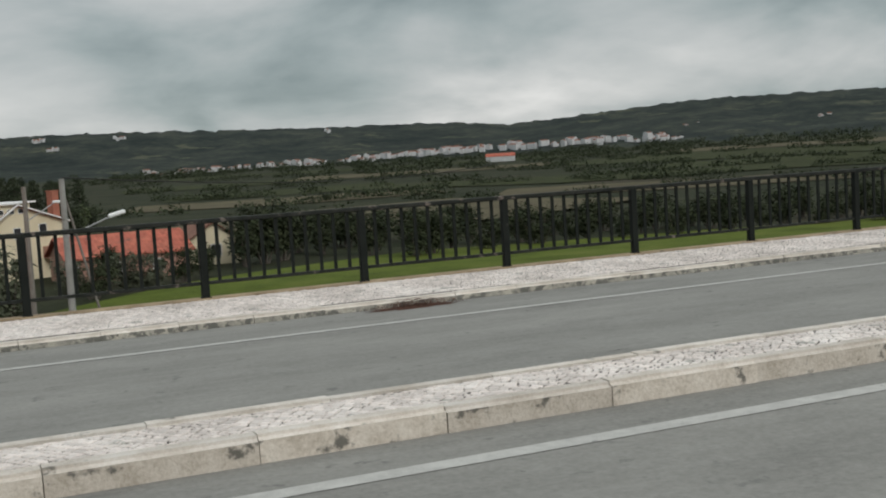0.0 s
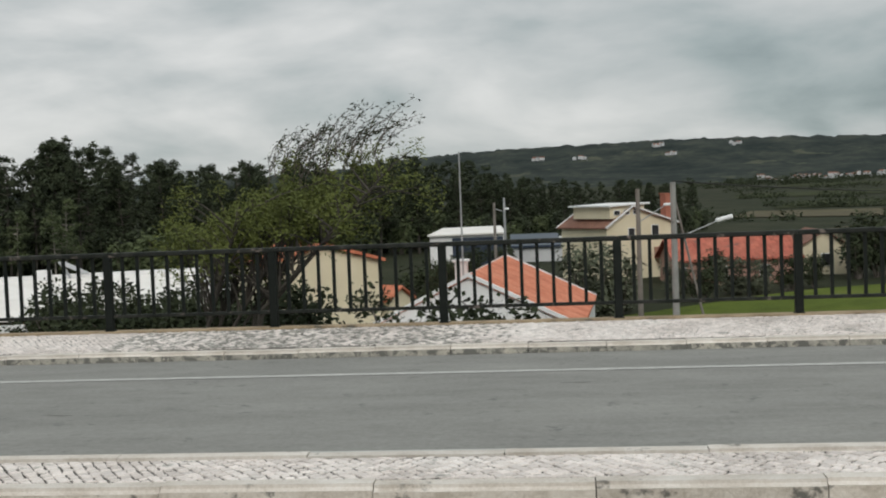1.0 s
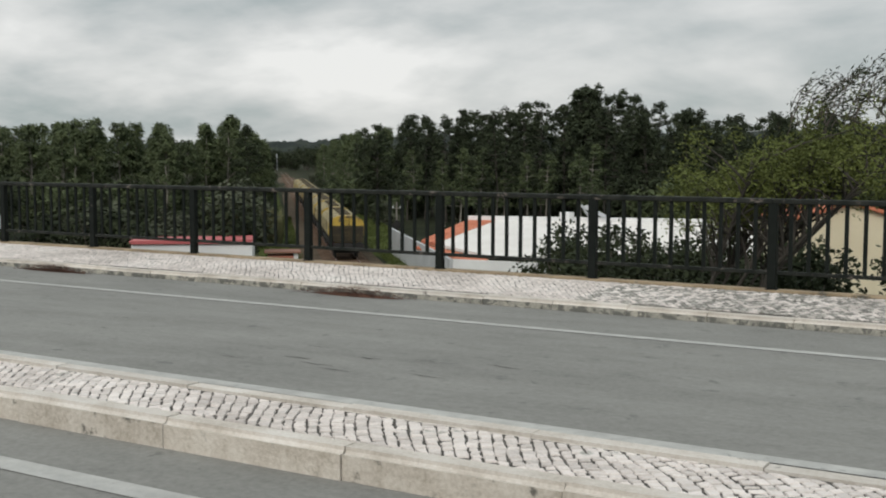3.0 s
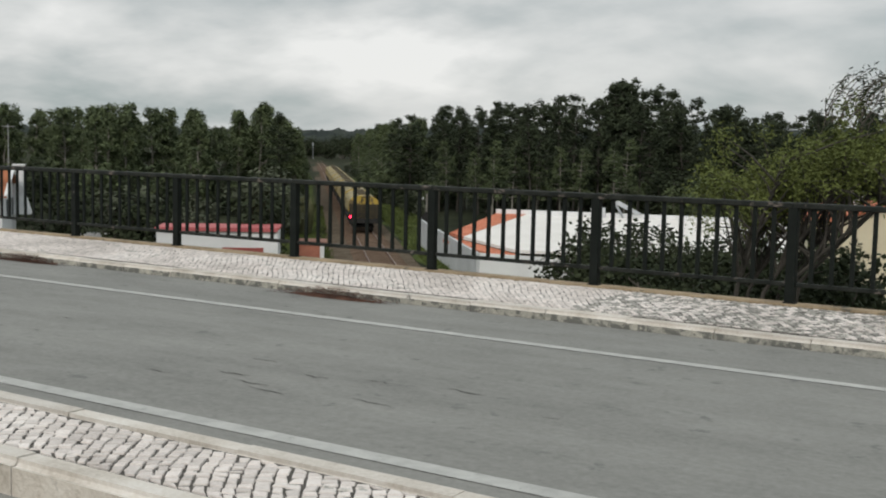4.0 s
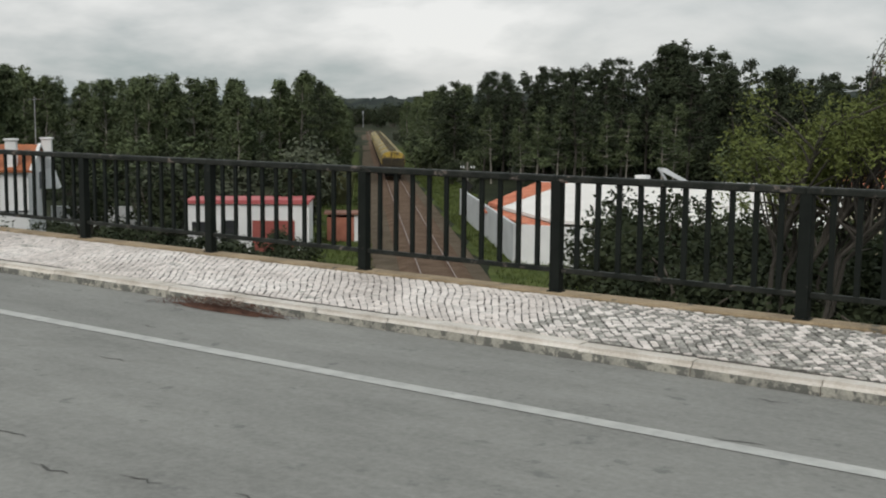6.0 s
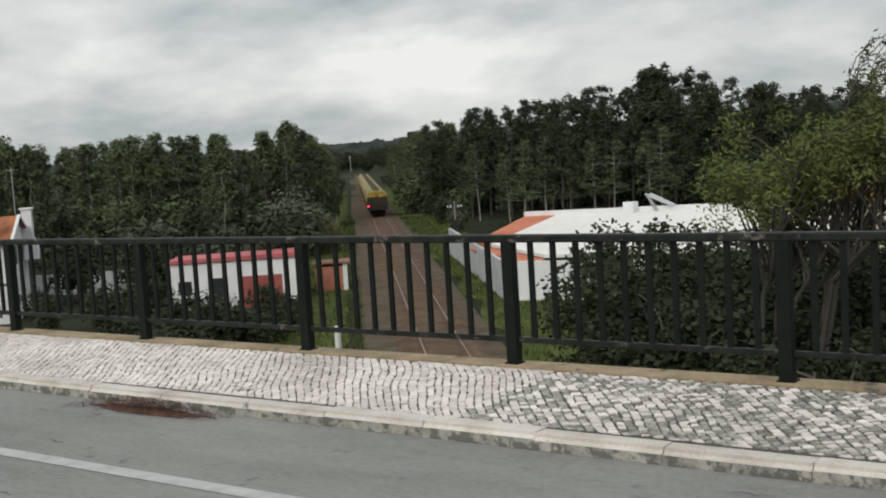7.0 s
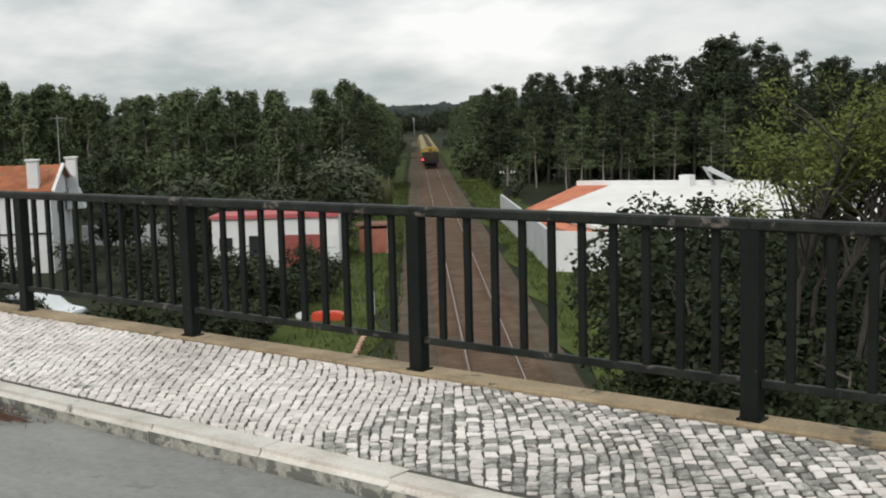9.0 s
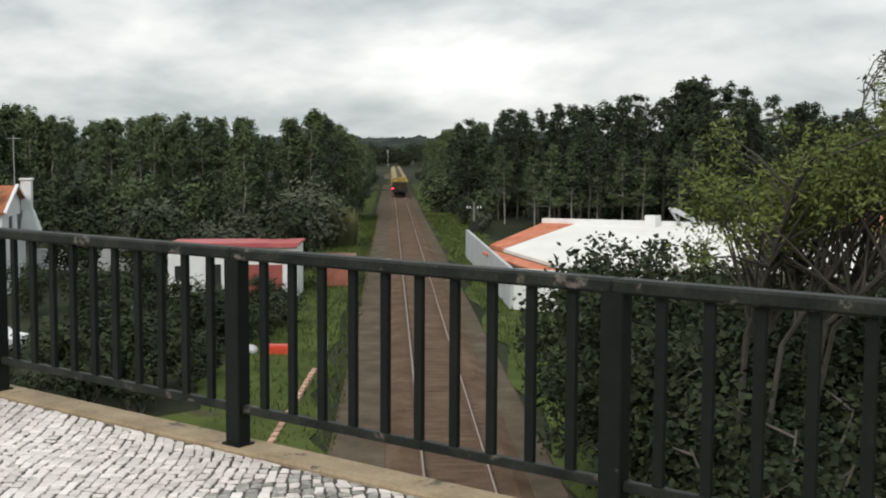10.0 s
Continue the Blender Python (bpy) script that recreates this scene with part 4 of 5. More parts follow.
# ---- poles, signal and small things ----
def build_poles():
    def pole(name, az, dist, z0, z1, r0, r1, mat, label, category="pole"):
        x, y, _ = at_az(E1, az, dist, 0)
        p = thing(name, pose(x, y, z0), label, category)
        part("shaft", rod(bmesh.new(), (0, 0, -0.3), (0, 0, z1 - z0), r0, r1, 10), M[mat], p)
        return p, z1 - z0
    pole("flag_pole", -5.0, 48, -6.3, 3.4, 0.05, 0.03, "galvanised", "tall thin grey metal pole beside the houses")
    p, h = pole("utility_pole", 5.38, 52, -6.3, 1.8, 0.17, 0.12, "concrete", "thick concrete utility pole with a strut and street lamp")
    bm = rod(bmesh.new(), (1.7, 0.2, -0.2), (0.1, 0, h - 0.9), 0.06, 0.05)
    part("strut", bm, M["pole_wood"], p)
    bm = rod(bmesh.new(), (0.05, -0.1, h - 2.5), (1.9, -0.2, h - 1.75), 0.03, 0.03)
    part("lamp_arm", bm, M["galvanised"], p)
    bm = boxed(1.8, 2.55, -0.32, -0.05, h - 1.85, h - 1.66, 0.05)
    bmesh.ops.rotate(bm, verts=bm.verts, cent=(1.8, -0.2, h - 1.75), matrix=Matrix.Rotation(radians(-14), 3, "Y"))
    part("lamp_head", bm, M["lamp_white"], p, "white street lamp head")
    p, h = pole("wooden_pole", 3.68, 56, -6.3, 1.55, 0.14, 0.10, "pole_wood", "weathered wooden utility pole")
    bm = rod(bmesh.new(), (0.0, -0.05, h - 1.6), (1.3, -0.1, h - 0.8), 0.025, 0.025)
    part("lamp_arm", bm, M["galvanised"], p)
    part("lamp_head", boxed(1.2, 1.6, -0.22, 0.0, h - 0.85, h - 0.72, 0.03), M["lamp_white"], p)
    p, h = pole("wooden_pole", -3.35, 80, -6.2, 0.9, 0.12, 0.09, "pole_wood", "weathered wooden utility pole")
    p, h = pole("street_lamp", -2.85, 82, -6.2, 1.2, 0.10, 0.08, "galvanised", "grey street lamp with a short arm", "street lamp")
    bm = rod(bmesh.new(), (0.0, 0, h - 1.0), (-0.8, 0, h - 0.7), 0.025, 0.025)
    part("lamp_arm", bm, M["galvanised"], p)
    part("lamp_head", boxed(0.0, 0.35, -0.1, 0.1, h - 0.85, h - 0.7, 0.03), M["lamp_white"], p)
    # railway signal mast
    q = Vector((-57.0, 75.3, 0))
    s = thing("telegraph_mast", pose(q.x, q.y, -7.3, 0, 0, TRACK_YAW), "short dark mast with white insulators and a diamond board", "mast")
    part("mast", rod(bmesh.new(), (0, 0, 0), (0, 0, 4.5), 0.09, 0.07), M["pole_wood"], s)
    bm = bmesh.new()
    rod(bm, (-0.62, 0, 3.95), (0.62, 0, 3.95), 0.03, n=6)
    part("crossarm", bm, M["pole_wood"], s)
    for x in (-0.58, -0.33, 0.33, 0.58):
        part("insulator", rod(bmesh.new(), (x, 0, 3.98), (x, 0, 4.16), 0.055, 0.04), M["lamp_white"], s)
    bm = boxed(-0.36, 0.36, -0.13, -0.09, -0.36, 0.36)
    bmesh.ops.rotate(bm, verts=bm.verts, cent=(0, 0, 0), matrix=Matrix.Rotation(radians(45), 3, "Y"))
    bmesh.ops.translate(bm, verts=bm.verts, vec=(0, 0, 2.4))
    part("diamond_board", bm, M["bogie"], s)
    # white mast far down the line
    q = on_track(520, 2.6)
    s = thing("signal_mast", pose(q.x, q.y, -7.1), "pale signal mast beside the line", "mast")
    part("mast", rod(bmesh.new(), (0, 0, 0), (0, 0, 8.0), 0.16, 0.13), M["galvanised"], s)
    part("signal_head", boxed(-0.35, 0.35, -0.3, 0.1, 6.6, 8.2, 0.05), M["galvanised"], s)
    # overhead wire to the concrete pole
    x0, y0, _ = at_az(E1, 5.38, 52, 0)
    bm = bmesh.new()
    a, b = Vector((x0, y0, 1.85)), Vector((x0 + 42, y0 + 42, 0.9))
    prev = a
    for k in range(1, 13):
        f = k / 12
        p = a.lerp(b, f) - Vector((0, 0, 1.6 * 4 * f * (1 - f) * 0.5))
        rod(bm, prev, p, 0.03, n=5)
        prev = p
    tagged(part("overhead_wire", bm, M["bogie"]), "dark sagging overhead wire from the concrete pole", "wire", kind="structure")


def build_small():
    # red tub left in the grass
    c = thing("red_tub", pose(-35.2, 30.9, -7.2, 0, 0, 38) @ Matrix.Scale(0.75, 4), "bright red plastic tub lying in the grass", "tub")
    bm = bmesh.new()
    prism(bm, [(-0.85, 0.0), (0.85, 0.0), (0.95, 0.5), (0.6, 0.62), (-0.6, 0.62), (-0.95, 0.5)], -0.45, 0.45)
    bmesh.ops.bevel(bm, geom=list(bm.edges), offset=0.07, segments=2, affect="EDGES")
    part("shell", bm, M["car_red"], c)
    part("rim", boxed(-1.0, 1.0, -0.5, 0.5, 0.0, 0.09, 0.03), M["car_red"], c)
    c = thing("white_sack", pose(-36.1, 30.2, -7.2, 0, 0, 20), "crumpled white sack beside the red tub", "sack")
    bm = bmesh.new()
    bmesh.ops.create_icosphere(bm, subdivisions=3, radius=0.27)
    for v in bm.verts:
        v.co *= 1 + 0.25 * noise.noise(v.co * 4)
        v.co.z = max(v.co.z * 0.8 + 0.25, 0.0)
    part("cloth", bm, M["grey_wall"], c)
    # white car among the shrubs
    c = thing("white_car", pose(-44.8, 22.8, -7.05, 0, 0, 28), "white hatchback parked among the shrubs", "car")
    prof = [(-1.8, 0.35), (1.9, 0.35), (1.95, 0.75), (1.15, 0.9), (0.5, 1.42), (-1.2, 1.46), (-1.75, 1.0), (-1.88, 0.7)]
    bm = prism(bmesh.new(), prof, -0.8, 0.8)
    bmesh.ops.bevel(bm, geom=list(bm.edges), offset=0.06, segments=2, affect="EDGES")
    part("body", bm, M["lamp_white"], c)
    for y in (-0.815, 0.785):
        part("side_window", prism(bmesh.new(), [(-1.1, 0.95), (0.85, 0.95), (0.42, 1.34), (-1.05, 1.36)], y, y + 0.03), M["dark"], c)
    for x in (-1.15, 1.2):
        for y in (-0.72, 0.72):
            w = part("wheel", rod(bmesh.new(), (x, y - 0.09, 0.3), (x, y + 0.09, 0.3), 0.3, 0.3, 16), M["bogie"], c)
            part("rim", rod(bmesh.new(), (x, y - 0.1, 0.3), (x, y + 0.1, 0.3), 0.17, 0.17, 12), M["galvanised"], w)
    # white marker post
    p = thing("marker_post", pose(-34.3, 32.8, -7.15), "pale concrete post beside the track", "post")
    part("shaft", boxed(-0.11, 0.11, -0.11, 0.11, -0.2, 1.15, 0.02), M["white_wall"], p)
    # brick edging that leads to the track
    b = thing("brick_edging", None, "line of worn brick edging beside the track", "edging")
    a, d = Vector((-24.6, 20.2, 0)), Vector((-31.0, 28.7, 0))
    mesh = bm_mesh(boxed(-0.2, 0.2, -0.1, 0.1, -0.1, 0.14, 0.02), "brick")
    mesh.materials.append(M["brick_pale"])
    for i in range(18):
        q = a.lerp(d, i / 17)
        ob = link("brick", mesh, None, b)
        ob.matrix_basis = pose(q.x, q.y, ground_z(q.x, q.y) + 0.06, 0, 0, 122 + 5 * math.sin(i * 3.1))


M["car_red"] = material("red_car_paint", [(0.55, 0.06, 0.03), (0.68, 0.09, 0.05)], 1, 0.35, 0, 0, 10)
M["brick_pale"] = material("pale_worn_brick", [(0.40, 0.22, 0.15), (0.55, 0.36, 0.27)], 3, 0.9, 0, 0.3, 20, 0.01, "Object", 0.2)
build_poles()
build_small()


# ---- trees ----
def tubes(paths, sides=6):
    """Tapered limbs: lists of (point, radius)."""
    verts, faces = [], []
    for path in paths:
        ring0 = None
        for k, (p, r) in enumerate(path):
            d = (path[min(k + 1, len(path) - 1)][0] - path[max(k - 1, 0)][0]).normalized()
            q = d.to_track_quat("Z", "Y").to_matrix()
            b = len(verts)
            for i in range(sides):
                a = 2 * math.pi * i / sides
                verts.append(tuple(p + q @ Vector((r * math.cos(a), r * math.sin(a), 0))))
            if ring0 is not None:
                for i in range(sides):
                    j = (i + 1) % sides
                    faces.append((ring0 + i, ring0 + j, b + j, b + i))
            ring0 = b
    return verts, faces


def leaves(clumps, rng, per, size, long=1.6, droop=0.0, wind=None, pointed=False):
    """Small folded leaves round clump centres (centre, radius)."""
    verts, faces = [], []
    for c, r in clumps:
        for _ in range(max(3, int(per * min(2.0, r * r + 0.3)))):
            v = Vector((rng.gauss(0, 1), rng.gauss(0, 1), rng.gauss(0, 0.75)))
            v = v.normalized() * (r * rng.random() ** 0.45)
            p = c + v
            d = Vector((rng.gauss(0, 1), rng.gauss(0, 1), rng.gauss(0, 0.6) - droop))
            if wind is not None:
                d = d + wind
            n = Vector((rng.gauss(0, 1), rng.gauss(0, 1), rng.gauss(0, 1) + 0.6))
            if pointed:
                n = n * 0.55 + v / r + Vector((0, 0, 0.55))
                d = d - n * (d.dot(n) / n.length_squared)
            d.normalize()
            w = d.cross(n)
            if w.length < 1e-3:
                continue
            s = size * rng.uniform(0.6, 1.3)
            w = w.normalized() * s * 0.5
            l = d * s * long
            b = len(verts)
            if pointed:
                verts += [tuple(p - w), tuple(p + w), tuple(p + l)]
                faces.append((b, b + 1, b + 2))
                continue
            verts += [tuple(p), tuple(p + l * 0.5 + w), tuple(p + l), tuple(p + l * 0.5 - w)]
            faces.append((b, b + 1, b + 2, b + 3))
    return verts, faces


def tree_meshes(kind, seed):
    rng = random.Random(seed)
    limbs, clumps = [], []
    if kind == "pine":
        h = rng.uniform(14.5, 16.5)
        lean = Vector((rng.uniform(-0.6, 0.6), rng.uniform(-0.6, 0.6), 0))
        trunk = [(lean * (k / 6) ** 2 + Vector((rng.uniform(-.1, .1), rng.uniform(-.1, .1), h * 0.95 * k / 6)), 0.20 * (1 - 0.85 * k / 6)) for k in range(7)]
        limbs.append(trunk)
        # tiers of boughs, wide below and rounded above, with gaps between the tiers
        for tier in range(11):
            u = 0.36 + 0.62 * tier / 10
            reach = (0.55 + 2.7 * (1 - ((u - 0.36) / 0.66) ** 1.7)) * rng.uniform(0.75, 1.15)
            stem = lean * u * u + Vector((0, 0, h * u - 0.35))
            for k in range(5 if tier < 8 else 3):
                a = rng.uniform(0, 6.3)
                r = reach * rng.uniform(0.55, 1.05)
                tip = stem + Vector((r * math.cos(a), r * math.sin(a), rng.uniform(0.0, 0.9)))
                limbs.append([(stem, 0.05), (tip, 0.015)])
                clumps.append((tip, rng.uniform(0.42, 0.75)))
                clumps.append((stem.lerp(tip, rng.uniform(0.45, 0.8)) + Vector((rng.gauss(0, 0.3), rng.gauss(0, 0.3), 0.1)), rng.uniform(0.4, 0.65)))
        clumps.append((lean + Vector((0, 0, h * 0.985)), 0.45))
        return tubes(limbs, 5), leaves(clumps, rng, 58, 0.215, 1.8, 0.0, None, True)
    if kind == "euc":
        h = rng.uniform(11.5, 14.0)
        trunk = [(Vector((rng.uniform(-.2, .2), rng.uniform(-.2, .2), h * 0.93 * k / 6)), 0.17 * (1 - 0.8 * k / 6)) for k in range(7)]
        limbs.append(trunk)
        # a narrow, drooping crown that starts low
        for k in range(96):
            u = 0.14 + 0.85 * rng.random() ** 0.85
            a = rng.uniform(0, 6.3)
            reach = 3.1 * (1.03 - u) ** 0.58 * min(1.0, (u + 0.1) / 0.4) * (0.8 + 0.5 * noise.noise(Vector((math.cos(a), math.sin(a), u * 3 + seed))))
            r = reach * math.sqrt(rng.uniform(0.2, 1.0)) + 0.1
            tip = Vector((r * math.cos(a), r * math.sin(a), h * u))
            if k % 3 == 0:
                limbs.append([(Vector((0, 0, h * u - 0.7 * r)), 0.04), (tip, 0.012)])
            clumps.append((tip, rng.uniform(0.36, 0.66)))
        return tubes(limbs, 5), leaves(clumps, rng, 72, 0.195, 2.0, 0.9, None, True)
    if kind == "bush":
        for k in range(9):
            a, r = rng.uniform(0, 6.3), rng.uniform(0.2, 1.3)
            tip = Vector((r * math.cos(a), r * math.sin(a), rng.uniform(0.9, 2.6)))
            limbs.append([(Vector((r * 0.2 * math.cos(a), r * 0.2 * math.sin(a), -0.1)), 0.06), (tip, 0.015)])
            clumps.append((tip, rng.uniform(0.5, 0.9)))
            clumps.append((tip * 0.55, rng.uniform(0.5, 0.8)))
        return tubes(limbs, 5), leaves(clumps, rng, 100, 0.16, 1.7, 0.0, None, True)
    if kind == "shrub":
        h = rng.uniform(5.6, 6.6)
        for k in range(6):
            a = rng.uniform(0, 6.3)
            r = rng.uniform(0.3, 1.9)
            tip = Vector((r * math.cos(a), r * math.sin(a), h * rng.uniform(0.72, 0.98)))
            mid = tip * 0.5 + Vector((rng.uniform(-.3, .3), rng.uniform(-.3, .3), 0.3))
            limbs.append([(Vector((0.2 * math.cos(a), 0.2 * math.sin(a), -0.2)), 0.09), (mid, 0.06), (tip, 0.02)])
            for f in (0.35, 0.5, 0.65, 0.8, 0.95):
                c = mid.lerp(tip, f) + Vector((rng.gauss(0, 0.6), rng.gauss(0, 0.6), rng.gauss(0, 0.3)))
                limbs.append([(mid.lerp(tip, f), 0.03), (c, 0.01)])
                clumps.append((c, rng.uniform(0.45, 0.85)))
        return tubes(limbs, 6), leaves(clumps, rng, 300, 0.118, 1.5)
    raise ValueError(kind)


TALL = {}


def make_tree(name, kind, seed, bark, leaf, label, category="tree", group=""):
    (tv, tf), (lv, lf) = tree_meshes(kind, seed)
    t = thing(name, None, label, category, group)
    link("trunk", raw("trunk", tv, tf), M[bark], t)
    link("crown", raw("crown", lv, lf), M[leaf], t)
    TALL[t.name] = max(v[2] for v in lv)
    return t


def scatter(models, spots, rng, z_of=ground_z):
    for k, (x, y, s) in enumerate(spots):
        src = models[k % len(models)]
        c = src if k < len(models) else copy_thing(src, pose(0, 0, 0))
        c.matrix_basis = pose(x, y, z_of(x, y) - 0.1, 0, 0, rng.uniform(0, 360)) @ Matrix.Scale(s, 4)


# how high the woods stand along the view from the road: azimuth, elevation
TREETOPS = ((-75, 1.45), (-64.1, 1.35), (-61.8, 2.0), (-59.3, 2.15), (-56.5, 1.9), (-53, 1.5), (-49.4, 1.65), (-47, 1.5), (-44.5, 1.35), (-43.1, 2.0), (-41.7, 1.35), (-40.9, 0.5), (-40.0, -0.6), (-38.6, -0.85), (-37.8, 0.5), (-36.2, 1.3), (-33.9, 1.75), (-30.8, 2.3), (-29, 2.45), (-27.1, 2.75), (-25.1, 3.35), (-23.2, 3.2), (-21.3, 2.5), (-19.3, 2.2), (-16.4, 1.95), (-6.4, 1.9), (-4.2, 1.55), (-2.6, 0.85), (0.2, 0.5), (3.2, 0.6), (6, 0.1), (10, -0.1))


def build_woods():
    rng = random.Random(21)
    pines = [make_tree("pine_tree", "pine", 100 + i, "dark_bark", "pine", "tall dark pine with a bare trunk in the wood", "tree", "pines of the wood") for i in range(5)]
    eucs = [make_tree("eucalyptus_tree", "euc", 200 + i, "pale_bark", "euc", "slender dark green eucalyptus beside the railway", "tree", "eucalyptus of the wood") for i in range(5)]
    under = [make_tree("undergrowth_tree", "bush", 250 + i, "bark", "pine" if i else "euc", "dense dark undergrowth tree at the wood's edge", "tree", "undergrowth of the wood") for i in range(2)]
    pale = [make_tree("tall_eucalyptus", "pine", 150 + i, "pale_bark", "euc", "tall eucalyptus with a bare pale trunk behind the hall", "tree", "pale trunks behind the hall") for i in range(2)]
    eye = Vector((0.4, -7.0, 1.66))
    azs, els = [p[0] for p in TREETOPS], [p[1] for p in TREETOPS]

    def grow(x, y, low=0.84, high=1.02):
        d = math.hypot(x - eye.x, y - eye.y)
        az = math.degrees(math.atan2(x - eye.x, y - eye.y))
        top = eye.z + d * math.tan(radians(np.interp(az, azs, els)))
        return (x, y, max(6.0, (top - ground_z(x, y)) * rng.uniform(low, high)))
    spots_e, spots_p, spots_u = [], [], []
    # left of the line
    for k in range(160):
        s, off = rng.uniform(126, 176), rng.uniform(6.5, 125)
        p = on_track(s - off * 0.16, off)
        spots_e.append(grow(p.x, p.y, 0.86, 1.03))
    for k in range(24):
        off = 66 + rng.uniform(0, 60)
        p = on_track(rng.uniform(165, 185) - off * 0.16, off)
        spots_p.append(grow(p.x, p.y, 0.9, 1.0))
    for k in range(20):
        p = on_track(150 + k * 12, 6.5 + rng.uniform(0, 4))
        spots_e.append(grow(p.x, p.y, 0.8, 0.95))
    for k in range(46):
        off = 8 + k * 2.5
        p = on_track(rng.uniform(122, 132) - off * 0.16, off)
        spots_u.append((p.x, p.y, rng.uniform(4.0, 6.0)))
    p = on_track(130, 8.5)
    spots_p.append(grow(p.x, p.y, 1.0, 1.0))
    # right of the line
    for k in range(20):
        p = on_track(150 + k * 12, -7.5 - rng.uniform(0, 6))
        spots_e.append(grow(p.x, p.y, 0.85, 1.0))

    def depth(az):
        d = 0.0
        if az < -30:
            d += (-30 - az) * 5
        if az > -14:
            d += (az + 14) * 2.6
        return d
    for k in range(165):
        az, d = rng.uniform(-36, 7), rng.uniform(124, 168)
        x, y, _ = at_az((0.5, -8), az, d + depth(az), 0)
        spots_p.append(grow(x, y, 0.86, 1.05))
    for az in (-25.2, -24.6, -23.4, -30.9, -35.9):
        x, y, _ = at_az((0.5, -8), az, 140 + depth(az), 0)
        spots_p.append(grow(x, y, 1.0, 1.02))
    for k in range(90):
        az = -37 + 44 * k / 89 + rng.uniform(-0.3, 0.3)
        x, y, _ = at_az((0.5, -8), az, (140 if -33 < az < -25 else 129) + depth(az) + rng.uniform(-3, 12), 0)
        spots_u.append((x, y, rng.uniform(4.2, 7.0) if az < -4 else rng.uniform(3.5, 5.0)))
    spots_t = []
    for k in range(9):
        x, y, _ = at_az((0.5, -8), -33.5 + 1.15 * k + rng.uniform(-0.4, 0.4), 121 + rng.uniform(0, 6) + (12 if k < 2 else 0), 0)
        spots_t.append((x, y, rng.uniform(8.0, 9.6)))
    for models, spots in ((pale, spots_t), (pines, spots_p), (eucs, spots_e), (under, spots_u)):
        scatter(models, [(x, y, h / TALL[models[k % len(models)].name]) for k, (x, y, h) in enumerate(spots)], rng)


def build_mimosa():
    """The wind-blown tree that stands against the bridge: several stems, thin bent sprays at the top."""
    rng = random.Random(9)
    t = thing("mimosa_tree", pose(-4.8, 14.0, -6.6) @ Matrix.Diagonal((0.96, 1.0, 1.04, 1)), "wind-blown mimosa tree with yellow-green feathery leaves and thin bare sprays", "tree")
    stems, clumps, sprays, tips = [], [], [], []
    wind = Vector((0.9, 0.1, 0.25))
    for k in range(8):
        a = 2 * math.pi * k / 8 + rng.uniform(-0.3, 0.3)
        r = rng.uniform(1.0, 2.9)
        tx = r * math.cos(a)
        h = 7.9 + 0.36 * tx + rng.uniform(-0.5, 0.4)
        tip = Vector((tx, r * math.sin(a) * 0.7, h))
        base = Vector((0.35 * math.cos(a) - 2.6, 0.35 * math.sin(a), -0.2))
        mid = base.lerp(tip, 0.55) + Vector((-0.55 - 0.25 * math.cos(a), -0.25 * math.sin(a), 0.9))
        mid.x = base.x + 0.28 * (tip.x - base.x)
        stems.append([(base, 0.065), (mid, 0.045), (tip, 0.02)])
        for _ in range(33):
            p = mid.lerp(tip, rng.uniform(0.05, 1.0))
            q = p + Vector((rng.gauss(0, 0.85), rng.gauss(0, 0.7), rng.uniform(-0.3, 1.0)))
            q.x = max(q.x, -3.3 + rng.uniform(-0.3, 0.3))
            q.z = min(max(q.z, (6.3 if q.x < -1.0 else 6.9) + rng.uniform(0, 1.2)), 9.25 + 0.36 * q.x)
            stems.append([(p, 0.028), (p.lerp(q, 0.5) + Vector((0, 0, 0.08)), 0.018), (q, 0.008)])
            clumps.append((q, rng.uniform(0.2, 0.52)))
    for _ in range(60):
        px = rng.uniform(-0.8, 2.1)
        p = Vector((px, rng.uniform(-1.2, 1.2), 8.45 + 0.34 * px + rng.uniform(-0.4, 0.4)))
        q = p
        bend = Vector((rng.uniform(-0.1, 0.5), rng.uniform(-0.2, 0.2), rng.uniform(0.6, 1.3)))
        path = [(p, 0.016)]
        for s in range(4):
            q = q + bend.normalized() * rng.uniform(0.2, 0.38)
            bend = bend + Vector((0.35, 0.0, -0.10))
            path.append((q, 0.011 - s * 0.0022))
            tips.append((q, 0.14))
        sprays.append(path)
    v, f = tubes(stems, 6)
    link("trunk", raw("trunk", v, f), M["dark_bark"], t)
    v, f = tubes(sprays, 4)
    link("spray", raw("spray", v, f), M["bark"], t)
    v, f = leaves(clumps, rng, 240, 0.034, 3.0, 0.3, wind * 0.4)
    link("crown", raw("crown", v, f), M["mimosa"], t)
    v, f = leaves(tips, rng, 24, 0.032, 4.2, 0.0, wind)
    link("tip_leaves", raw("tip_leaves", v, f), M["shrub"], t)


